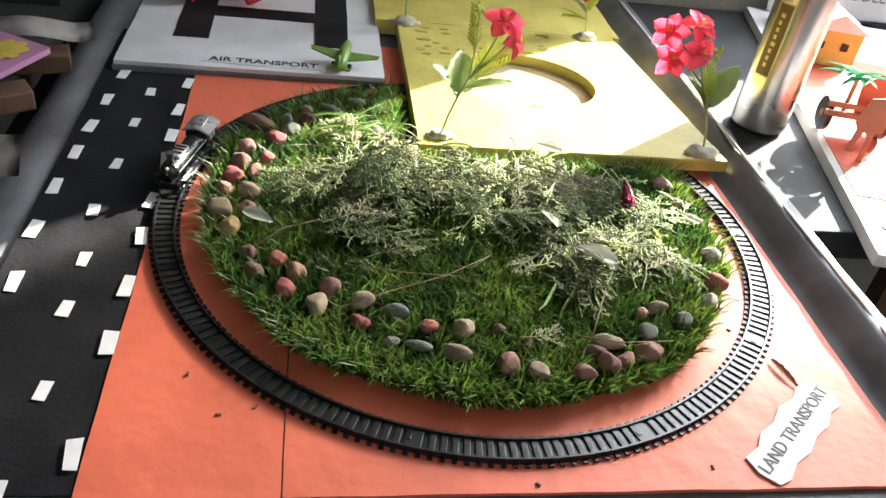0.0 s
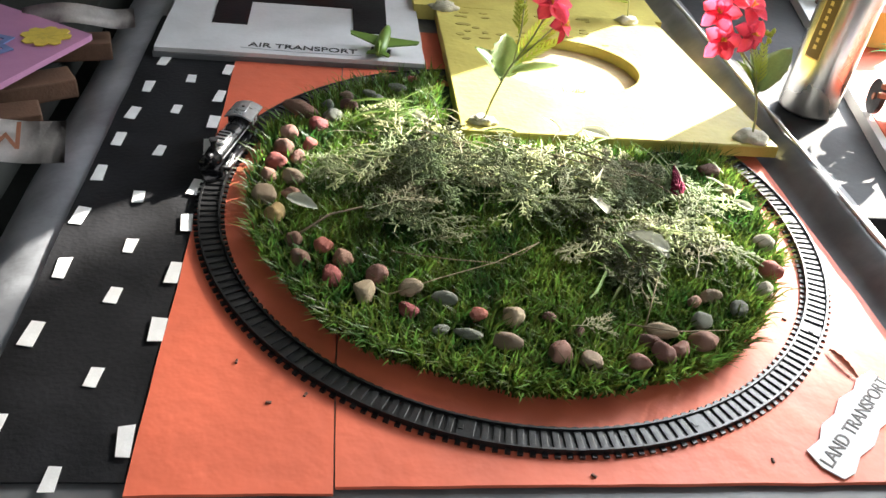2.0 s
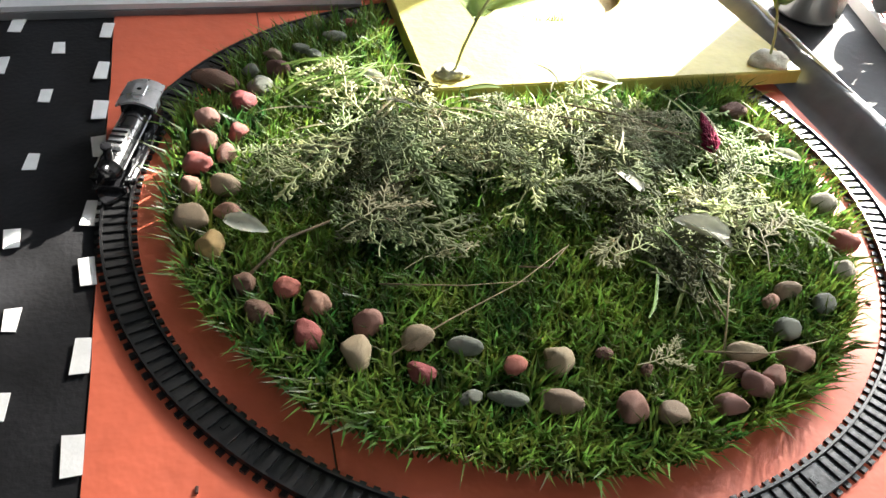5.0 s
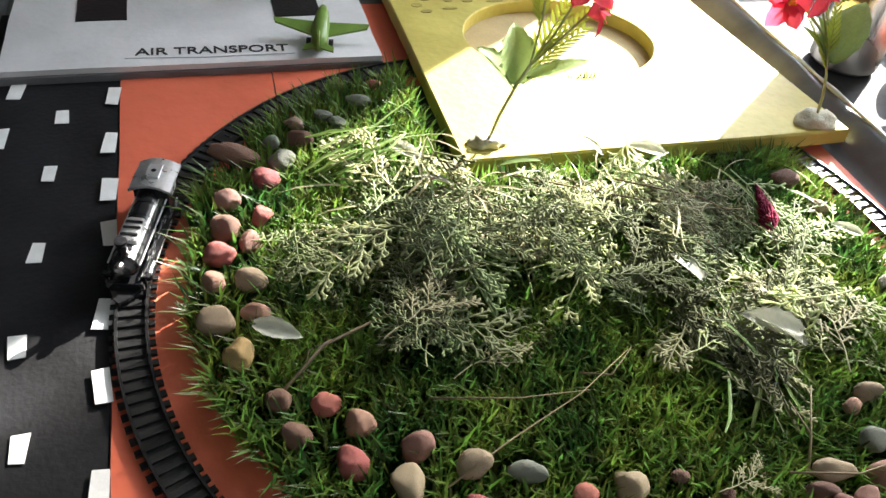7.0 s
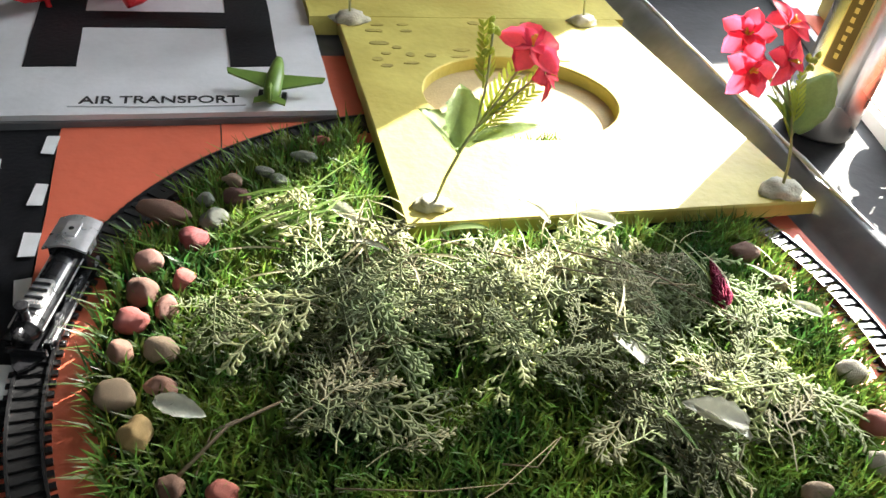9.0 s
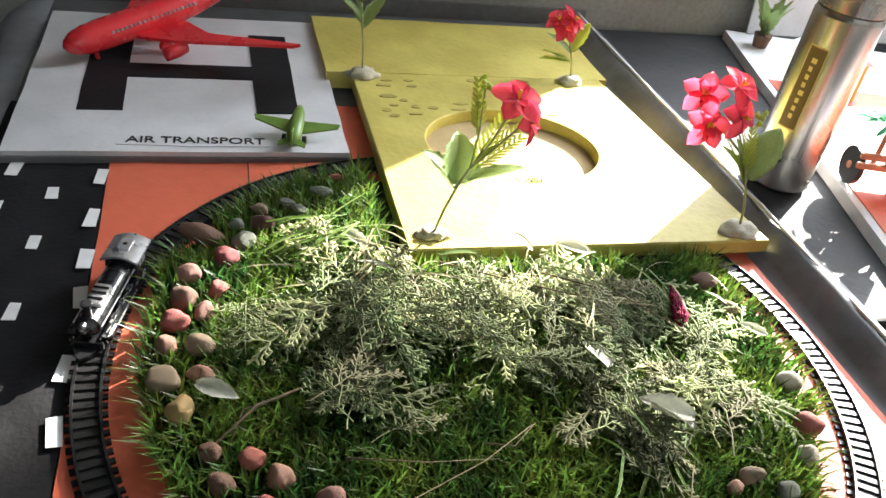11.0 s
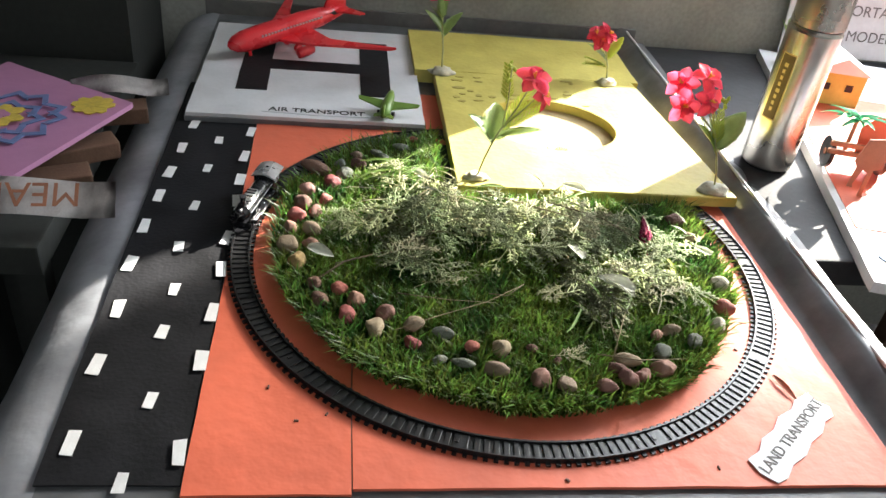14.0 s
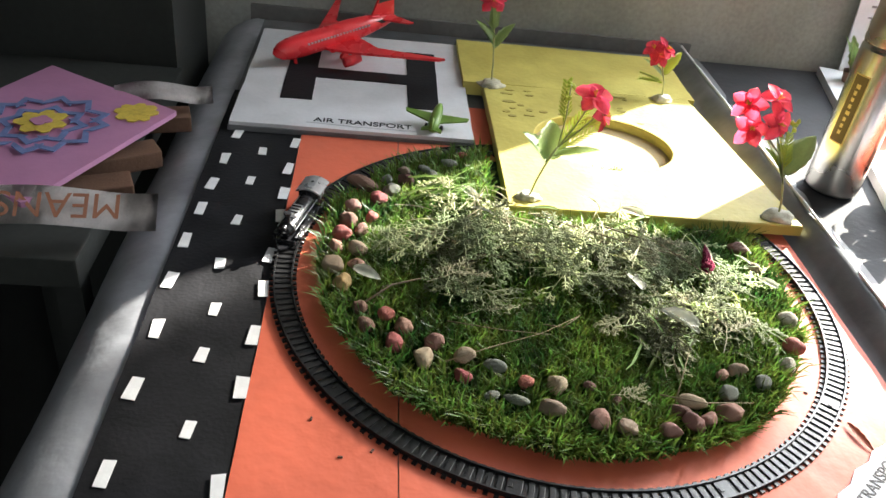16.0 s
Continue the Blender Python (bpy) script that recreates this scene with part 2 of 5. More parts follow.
def leaf_mesh(length, width, curl=0.3, fold=0.25, teeth=0.0, rows=8):
    """A leaf along +y, with a folded midrib, curled lengthwise."""
    bm = bmesh.new()
    lines = []
    for i in range(rows + 1):
        t = i / rows
        w = width * 0.5 * math.sin(math.pi * min(1, t * 0.94 + 0.06)) ** 0.8 * (1 - 0.25 * t) + (0.0003 if t < 1 else 0)
        if teeth and 0 < i < rows:
            w *= 1 + teeth * (1 if i % 2 else -1)
        y, z = length * t * (1 - 0.15 * curl * t), -curl * length * t * t * 0.6
        lines.append([bm.verts.new((s * w, y, z + abs(s) * w * fold)) for s in (-1, -0.5, 0, 0.5, 1)])
    for a, b in zip(lines, lines[1:]):
        for k in range(4):
            bm.faces.new((a[k], a[k + 1], b[k + 1], b[k]))
    bmesh.ops.solidify(bm, geom=bm.faces[:], thickness=0.0004)
    return bm


def lettering(text, size, mat, parent, m, name="lettering", bold=0.0):
    """Flat raised writing from the built-in font, as a mesh."""
    curve = bpy.data.curves.new("writing", "FONT")
    curve.body, curve.size, curve.extrude, curve.offset = text, size, 0.0002, bold
    curve.align_x, curve.align_y = "CENTER", "CENTER"
    maker = bpy.data.objects.new("writing", curve)
    scene.collection.objects.link(maker)
    mesh = bpy.data.meshes.new_from_object(maker.evaluated_get(bpy.context.evaluated_depsgraph_get()))
    bpy.data.objects.remove(maker)
    mesh.materials.clear()
    ob = linked(name, mesh, mat, parent)
    ob.matrix_local = m
    return ob


rng = random.Random(7)

# ---- the room ----
tagged(part("floor", block(-3, -3.2, -0.80, 3, 1.2, -0.75), CONCRETE), "dark concrete floor of the room", "floor", kind="structure")
wall = block(-3.0, 0.79, -0.75, 0.64, 0.93, 2.2)
block(2.2, 0.79, -0.75, 3.0, 0.93, 2.2, bm=wall)
block(0.64, 0.79, -0.75, 2.2, 0.93, 0.285, bm=wall)
block(0.64, 0.79, 1.65, 2.2, 0.93, 2.2, bm=wall)
tagged(part("wall_back", wall, BACK_PLASTER), "grey plastered wall with smudges behind the display table", "wall", kind="structure")
def dimming_glass():
    """Added pane that dims the sun towards the top and above a slanting line."""
    m = bpy.data.materials.new("dimming_glass")
    m.use_nodes = True
    nodes, links = m.node_tree.nodes, m.node_tree.links
    clear, veil, blend = nodes.new("ShaderNodeBsdfTransparent"), nodes.new("ShaderNodeBsdfTranslucent"), nodes.new("ShaderNodeMixShader")
    veil.inputs[0].default_value = (0.5, 0.5, 0.48, 1)
    place, split = nodes.new("ShaderNodeTexCoord"), nodes.new("ShaderNodeSeparateXYZ")
    links.new(place.outputs["Object"], split.inputs[0])
    dim_up = nodes.new("ShaderNodeMapRange")
    dim_up.inputs["From Min"].default_value, dim_up.inputs["From Max"].default_value = 0.79, 1.00
    links.new(split.outputs["Z"], dim_up.inputs["Value"])
    tone = nodes.new("ShaderNodeValToRGB")
    tone.color_ramp.elements[0].color, tone.color_ramp.elements[1].color = (1, 1, 1, 1), (0.30, 0.29, 0.275, 1)
    links.new(dim_up.outputs[0], tone.inputs[0])
    # slanted dimming, added to shade the front of the grass mat
    slant, line, slant_ramp, side, both = [nodes.new("ShaderNodeMath") for k in range(2)] + [nodes.new("ShaderNodeMapRange") for k in range(2)] + [nodes.new("ShaderNodeMath")]
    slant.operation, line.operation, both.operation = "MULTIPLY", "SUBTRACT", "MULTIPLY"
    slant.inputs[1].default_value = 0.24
    slant_ramp.inputs["From Min"].default_value, slant_ramp.inputs["From Max"].default_value = 0.500, 0.540
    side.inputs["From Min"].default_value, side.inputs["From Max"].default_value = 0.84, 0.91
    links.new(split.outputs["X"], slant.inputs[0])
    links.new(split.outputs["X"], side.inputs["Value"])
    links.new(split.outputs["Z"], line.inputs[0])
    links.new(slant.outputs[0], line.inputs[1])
    links.new(line.outputs[0], slant_ramp.inputs["Value"])
    links.new(slant_ramp.outputs[0], both.inputs[0])
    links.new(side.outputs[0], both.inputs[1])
    slant_tone, layers = nodes.new("ShaderNodeValToRGB"), nodes.new("ShaderNodeMixRGB")
    slant_tone.color_ramp.elements[0].color, slant_tone.color_ramp.elements[1].color = (1, 1, 1, 1), (0.38, 0.37, 0.355, 1)
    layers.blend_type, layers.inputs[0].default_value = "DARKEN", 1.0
    links.new(both.outputs[0], slant_tone.inputs[0])
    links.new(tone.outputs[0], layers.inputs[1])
    links.new(slant_tone.outputs[0], layers.inputs[2])
    links.new(layers.outputs[0], clear.inputs[0])
    mottle = nodes.new("ShaderNodeTexNoise")
    mottle.inputs["Scale"].default_value = 6
    mottle_part, span = nodes.new("ShaderNodeMath"), nodes.new("ShaderNodeMath")
    mottle_part.operation, span.operation = "MULTIPLY", "MULTIPLY"
    mottle_part.inputs[1].default_value = 0.35
    links.new(mottle.outputs["Fac"], mottle_part.inputs[0])
    links.new(mottle_part.outputs[0], span.inputs[0])
    links.new(dim_up.outputs[0], span.inputs[1])
    links.new(span.outputs[0], blend.inputs[0])
    links.new(clear.outputs[0], blend.inputs[1])
    links.new(veil.outputs[0], blend.inputs[2])
    links.new(blend.outputs[0], nodes["Material Output"].inputs["Surface"])
    return m


DIMMING_GLASS = dimming_glass()
# the pane is unseen, added to weaken the sun on the table's front
window = thing("window_1", "unseen window with an open lower half and an added sun-dimming upper pane", "window", kind="structure")
part("pane", block(0.64, 0.890, 0.70, 2.2, 0.894, 1.65), DIMMING_GLASS, window)
shaded_corner = block(-1.2, -3.2, -0.75, -0.84, 0.545, 2.2)
# block added so that the back corner comes out dark
block(-1.2, 0.545, -0.75, -0.545, 0.788, 2.2, bm=shaded_corner)
tagged(part("wall_left", shaded_corner, SHADE_BLACK), "wall beside the display table, corner shade painted in as near-black", "wall", kind="structure")
tagged(part("wall_right", block(3.0, -3.2, -0.75, 3.1, 0.93, 2.2), PLASTER), "plain grey plastered wall", "wall", kind="structure")
tagged(part("wall_front", block(-3.0, -3.3, -0.75, 3.0, -3.2, 2.2), PLASTER), "plain grey plastered wall", "wall", kind="structure")
tagged(part("ceiling", block(-3.0, -3.3, 2.2, 3.1, 0.93, 2.3), PLASTER), "plain grey plastered ceiling", "ceiling", kind="structure")
# ---- the display table with its black paper cover ----
table = thing("display_table", "long table covered with creased black paper rolled over its edges", "table")
part("tabletop", block(-0.455, -0.36, -0.05, 0.40, 0.775, -0.012, 0.004), WOOD, table)
for x, y in ((-0.42, -0.32), (0.36, -0.32), (-0.42, 0.72), (0.36, 0.72)):
    part("leg", block(x - 0.025, y - 0.025, -0.75, x + 0.025, y + 0.025, -0.05, 0.003), WOOD, table)


def cover_sheet(rolled):
    """Black paper over the table: rolled edges on two sides, a raised lip along the third, creases all over."""
    bm = bmesh.new()
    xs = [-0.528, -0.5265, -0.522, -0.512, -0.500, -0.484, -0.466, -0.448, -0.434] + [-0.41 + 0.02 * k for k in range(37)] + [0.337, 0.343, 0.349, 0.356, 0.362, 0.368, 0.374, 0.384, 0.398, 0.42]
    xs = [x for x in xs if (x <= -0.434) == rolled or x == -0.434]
    ys = [-0.392, -0.391, -0.388, -0.382, -0.374, -0.364, -0.352] + [-0.34 + 0.02 * k for k in range(57)]

    def height(x, y):
        z = 0.0
        if x < -0.434:
            z = -0.35 if x <= -0.528 else 0.094 * (math.sqrt(max(0, 1 - ((x + 0.434) / 0.0942) ** 2)) - 1)
        if x > 0.334:
            lip = [(0.334, 0), (0.343, 0.010), (0.356, 0.024), (0.364, 0.031), (0.369, 0.033), (0.374, 0.029), (0.384, 0.012), (0.398, 0.002), (0.42, 0.0)]
            z += np.interp(x, [p[0] for p in lip], [p[1] for p in lip]) * (1 + 0.12 * noise.noise((y * 9, 3, 0)))
        if y < -0.352:
            z = min(z, -0.25 if y <= -0.392 else z + 0.04 * (math.sqrt(max(0, 1 - ((y + 0.352) / 0.04) ** 2)) - 1))
        rough = 0.0012 * noise.noise((x * 14, y * 9, 0.3)) + 0.0006 * noise.noise((x * 45, y * 30, 5))
        if x < -0.434 or x > 0.334 or y < -0.352:
            z += rough * 2.6
        return z - 0.0030 + (0 if -0.43 < x < 0.334 and y > -0.35 else 0.0)

    grid = [[bm.verts.new((x + (0.003 * noise.noise((y * 7, x, 1)) if x < -0.44 else 0), y, height(x, y))) for y in ys] for x in xs]
    for a, b in zip(grid, grid[1:]):
        for k in range(len(ys) - 1):
            bm.faces.new((a[k], b[k], b[k + 1], a[k + 1]))
    return bm


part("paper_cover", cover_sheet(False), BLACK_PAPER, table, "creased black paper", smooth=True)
part("rolled_edge", cover_sheet(True), GLARE_PAPER, table, "dark paper rolled over the table edge, its glare painted in as grey", smooth=True)

# white strip laid on the lip as the highlight of its sunlit crease
edge_points = [(0.3688 + 0.0012 * noise.noise((k * 0.7, 0, 2)), -0.33 + 0.03 * k, 0.0300 + 0.0018 * noise.noise((k * 0.9, 4, 0))) for k in range(37)]
part("lip_highlight", tube(edge_points, [0.0021 + 0.0011 * noise.noise((k * 0.8, 7, 1)) for k in range(37)], 8), WHITE_PAPER, table, "white strip along the paper lip, painting its sunlit crease", smooth=True)
tagged(part("black_wall_strip", block(-0.46, 0.782, -0.06, 0.40, 0.789, 0.024, 0.001), CONCRETE), "strip of black paper along the foot of the wall", "paper strip")

# ---- orange base sheets, road strip and dashes ----
SEAM = -0.182


def paper_sheet(x0, y0, x1, y1, z0, z1, wave=0.0007, cell=0.02):
    """A stiff sheet with a gently uneven top and slightly ragged rim."""
    bm = bmesh.new()
    nx, ny = max(2, round((x1 - x0) / cell)), max(2, round((y1 - y0) / cell))
    top = []
    for i in range(nx + 1):
        line = []
        for j in range(ny + 1):
            x, y = x0 + (x1 - x0) * i / nx, y0 + (y1 - y0) * j / ny
            rim = i in (0, nx) or j in (0, ny)
            line.append(bm.verts.new((x + (0.0012 * noise.noise((x * 20, y * 20, 2)) if rim else 0), y + (0.0012 * noise.noise((x * 20, y * 20, 8)) if rim else 0), z1 + wave * noise.noise((x * 11, y * 11, x0)))))
        top.append(line)
    for a, b in zip(top, top[1:]):
        for k in range(ny):
            bm.faces.new((a[k], b[k], b[k + 1], a[k + 1]))
    edge = [e for e in bm.edges if e.is_boundary]
    made = bmesh.ops.extrude_edge_only(bm, edges=edge)["geom"]
    for v in made:
        if isinstance(v, bmesh.types.BMVert):
            v.co.z = z0
    return bm


tagged(part("orange_sheet", paper_sheet(-0.320, -0.350, SEAM - 0.0006, 0.45, -0.001, 0.0022), ORANGE, smooth=False), "narrow orange chart paper sheet glued on the table", "paper sheet", group="orange base sheets")
tagged(part("orange_sheet", paper_sheet(SEAM + 0.0006, -0.345, 0.330, 0.45, -0.001, 0.0026), ORANGE), "wide orange chart paper sheet glued on the table", "paper sheet", group="orange base sheets")

road = thing("paper_road", "black paper road strip with white paper lane dashes", "road")
part("roadway", paper_sheet(-0.436, -0.338, -0.3215, 0.45, -0.001, 0.0008, 0.0004), ROAD_PAPER, road)


def dash_mesh(seed):
    r = random.Random(seed)
    w, h = 0.0057, 0.0138
    pts = [(-w + r.uniform(-1, 1) * 0.001, -h + r.uniform(-1, 1) * 0.001), (w + r.uniform(-1, 1) * 0.001, -h + r.uniform(-1, 1) * 0.001), (w + r.uniform(-1, 1) * 0.001, h + r.uniform(-1, 1) * 0.001), (-w + r.uniform(-1, 1) * 0.001, h + r.uniform(-1, 1) * 0.001)]
    bm = slab(pts, 0, 0.0006)
    mesh = bpy.data.meshes.new("lane_dash")
    bm.to_mesh(mesh)
    bm.free()
    mesh.materials.append(DASH_PAPER)
    return mesh


dash_shapes = [dash_mesh(k) for k in range(5)]
outer_line = [(-0.4186, -0.2946), (-0.4209, -0.1995), (-0.4204, -0.1174), (-0.4244, -0.0394), (-0.4243, 0.0359), (-0.4208, 0.1042), (-0.4181, 0.163), (-0.414, 0.2299), (-0.4076, 0.303)]
middle_line = [(-0.3685, -0.3368), (-0.3636, -0.245), (-0.3699, -0.1517), (-0.3706, -0.0833), (-0.3783, -0.0045), (-0.374, 0.0842), (-0.3725, 0.1771), (-0.3674, 0.2569)]
inner_line = [(-0.3279, -0.3068), (-0.3258, -0.1938), (-0.3254, -0.1213), (-0.3263, -0.0468), (-0.3265, 0.0142), (-0.3254, 0.0964), (-0.3262, 0.1488), (-0.3273, 0.2122), (-0.3262, 0.2845)]
for k, (x, y) in enumerate(outer_line + middle_line + inner_line):
    small = 0.72 if (x, y) in middle_line else 1.0
    d = linked("lane_dash", dash_shapes[k % 5], None, road)
    d.matrix_local = pose(x, y, 0.0032 if (x, y) in inner_line else 0.0016, 0, 0, rng.uniform(-7, 7)) @ Matrix.Diagonal((1.0 if small == 1 else 0.9, small, 1, 1))

# ---- the toy railway loop ----
track = thing("toy_railway_loop", "circle of black plastic toy train track on orange paper", "toy track")
part("track_bed", ring_band(0.2998, 0.3180, 0.0025, 0.0052), BLACK_PLASTIC, track)
part("rail", ring_band(0.2984, 0.3001, 0.0025, 0.0088), BLACK_PLASTIC, track, "inner black plastic rail")
part("rail", ring_band(0.3177, 0.3194, 0.0025, 0.0088), BLACK_PLASTIC, track, "outer black plastic rail")
bm = block(-0.0086, -0.0026, 0.0045, 0.0086, 0.0026, 0.0068, 0.0004)
sleeper_mesh = bpy.data.meshes.new("sleeper")
bm.to_mesh(sleeper_mesh)
bm.free()
sleeper_mesh.materials.append(SLEEPER_PLASTIC)
SLEEPERS, JOINTS = 216, (-106.0, -71.0, -36.0, -1.0, 34.0, 69.0, 104.0, 139.0, 174.0, -141.0)
for k in range(SLEEPERS):
    a = 360.0 * k / SLEEPERS
    if any(abs((a - j + 180) % 360 - 180) < 1.3 for j in JOINTS):
        continue
    s = linked("sleeper", sleeper_mesh, None, track)
    s.matrix_local = pose(0, 0, 0, 0, 0, a) @ pose(0.309, 0, 0)
ends = bmesh.new()
for k in range(SLEEPERS):
    for r in (0.2966, 0.3212):
        block(-0.0022, -0.0021, 0.0023, 0.0022, 0.0021, 0.0048, m=pose(0, 0, 0, 0, 0, 360.0 * k / SLEEPERS) @ pose(r, 0, 0), bm=ends)
tagged(part("sleeper_lug", ends, BLACK_PLASTIC, track), kind="stuff")
for j in JOINTS:
    plate = part("joint_plate", block(-0.0088, -0.0068, 0.0045, 0.0088, 0.0068, 0.0070, 0.0004), BLACK_PLASTIC, track)
    plate.matrix_local = pose(0, 0, 0, 0, 0, j) @ pose(0.309, 0, 0)
    clip = part("clip", block(-0.0025, -0.0055, 0.0068, 0.0025, -0.0020, 0.0076, 0.0003), SLEEPER_PLASTIC, plate)

# ---- the toy locomotive ----
# Built along +y (front towards -y), set on the loop.
LOCO_TURN = 164.8
loco = thing("toy_locomotive", "small black and silver plastic toy steam locomotive on the track", "toy train")
part("chassis", block(-0.011, -0.060, 0.010, 0.011, 0.058, 0.017, 0.001), LOCO_BLACK, loco)
part("boiler", turned([(0.0085, -0.058), (0.0112, -0.055), (0.0112, -0.020), (0.0116, -0.019), (0.0116, -0.016), (0.0112, -0.015), (0.0112, 0.030)], 28, m=pose(0, 0, 0.029, -90)), LOCO_BLACK, loco, smooth=False)
for y in (-0.046, -0.034, -0.004, 0.012):
    part("boiler_band", turned([(0.0110, -0.0008), (0.0117, -0.0008), (0.0117, 0.0008), (0.0110, 0.0008)], 28, m=pose(0, y, 0.029, -90)), LOCO_BLACK, loco)
part("firebox_front", turned([(0.002, -0.0635), (0.007, -0.062), (0.0098, -0.058)], 28, m=pose(0, 0, 0.029, -90)), LOCO_BLACK, loco)
part("silver_casing", block(-0.0075, -0.041, 0.034, 0.0075, -0.012, 0.0435, 0.003), CHROME, loco, "silver plated dome casing")
for y in (-0.034, -0.026, -0.019):
    part("casing_rib", block(-0.0068, y - 0.0012, 0.043, 0.0068, y + 0.0012, 0.0446, 0.0006), LOCO_BLACK, loco)
part("chimney", turned([(0.0042, 0.036), (0.0036, 0.043), (0.0036, 0.048), (0.0050, 0.051), (0.0050, 0.053), (0.003, 0.0535)], 20, m=pose(0, -0.052, 0)), LOCO_BLACK, loco)
part("cab", block(-0.0145, 0.026, 0.012, 0.0145, 0.058, 0.043, 0.0015), LOCO_BLACK, loco)

outline = [(-0.0175 + 0.035 * k / 12, 0.0415 + 0.0055 * math.sin(math.pi * k / 12)) for k in range(13)]
outline += [(x, z - 0.0022) for x, z in outline[::-1]]
roof = slab([(x, z) for x, z in outline], 0, 0.040, m=pose(0, 0.063, 0, 90))
roof_part = part("cab_roof", roof, CHROME, loco, "silver plated curved roof")
part("roof_vent", block(-0.006, 0.034, 0.0465, 0.006, 0.052, 0.0485, 0.0008), CHROME, roof_part)
part("roof_hole", turned([(0.0022, 0.0484), (0.0022, 0.0488)], 14, m=pose(0, 0.043, 0)), LOCO_BLACK, roof_part)
for s in (-1, 1):
    part("running_board", block(s * 0.0150 - 0.0035, -0.058, 0.0190, s * 0.0150 + 0.0035, 0.028, 0.0208, 0.0005), LOCO_BLACK, loco)
    part("handrail", tube([(s * 0.0124, -0.055, 0.031), (s * 0.0128, -0.02, 0.0315), (s * 0.0128, 0.026, 0.0315)], 0.0007, 6), CHROME, loco)
    part("side_rod", block(s * 0.0162 - 0.0008, -0.048, 0.0120, s * 0.0162 + 0.0008, 0.020, 0.0142, 0.0003), CHROME, loco)
    part("cylinder", turned([(0.0045, -0.008), (0.0052, -0.007), (0.0052, 0.007), (0.0045, 0.008)], 18, m=pose(s * 0.0148, -0.046, 0.0165, -90)), LOCO_BLACK, loco)
    for y, r in ((-0.030, 0.0075), (-0.010, 0.0075), (0.010, 0.0075), (0.045, 0.0055), (-0.050, 0.0048)):
        wheel = part("wheel", turned([(r * 0.55, -0.0015), (r, -0.0015), (r, 0.0010), (r * 1.1, 0.0012), (r * 1.1, 0.0022), (r * 0.4, 0.0022)], 22, m=pose(s * 0.0128, y, 0.0068 + r, 0, -90 * s)), LOCO_BLACK, loco)
        part("wheel_rim", turned([(r * 0.80, -0.0019), (r * 0.96, -0.0019), (r * 0.96, -0.0014), (r * 0.80, -0.0014)], 22, m=pose(s * 0.0128, y, 0.0068 + r, 0, -90 * s)), CHROME, wheel)
    part("cab_window", block(s * 0.0148 - 0.0006, 0.034, 0.029, s * 0.0148 + 0.0006, 0.049, 0.038, 0.0004), CHROME, loco)
part("buffer_beam", block(-0.015, -0.0635, 0.0105, 0.015, -0.060, 0.0175, 0.0008), LOCO_BLACK, loco)
cow = slab([(-0.013, -0.062), (0.013, -0.062), (0.006, -0.075), (0, -0.080), (-0.006, -0.075)], 0.0095, 0.0125)
part("cow_catcher", cow, LOCO_BLACK, loco)
part("headlamp", turned([(0.0028, -0.068), (0.0034, -0.066), (0.0034, -0.062)], 16, m=pose(0, 0, 0.0365, -90)), LOCO_BLACK, loco)
loco.matrix_world = pose(0, 0, 0, 0, 0, LOCO_TURN) @ pose(0.309, 0, 0.0010, 0, 0, 180) @ Matrix.Scale(0.86, 4)

# ---- boards behind the loop ----
air = thing("airport_board", "white paper covered board with black paper runway strips", "model board")
part("board", paper_sheet(-0.422, 0.316, -0.072, 0.690, 0.001, 0.0140, 0.0005), WHITE_PAPER, air)
part("board_edge", block(-0.4245, 0.3135, 0.0005, -0.0705, 0.692, 0.0085, 0.001), BLACK_PAPER, air)
for x0, y0, x1, y1 in ((-0.362, 0.406, -0.314, 0.640), (-0.168, 0.404, -0.119, 0.632), (-0.314, 0.492, -0.168, 0.530)):
    part("runway_strip", paper_sheet(x0, y0, x1, y1, 0.0140, 0.0152, 0.0002), ROAD_PAPER, air)
label = part("paper_label", slab([(-0.315, 0.330), (-0.312, 0.346), (-0.304, 0.349), (-0.160, 0.344), (-0.157, 0.327), (-0.24, 0.326)], 0.0143, 0.0152), WHITE_PAPER, air)
lettering("AIR TRANSPORT", 0.0185, INK, label, pose(-0.234, 0.3375, 0.0156, 0, 0, -1) @ Matrix.Diagonal((1.04, 1, 1, 1)), bold=0.0002)


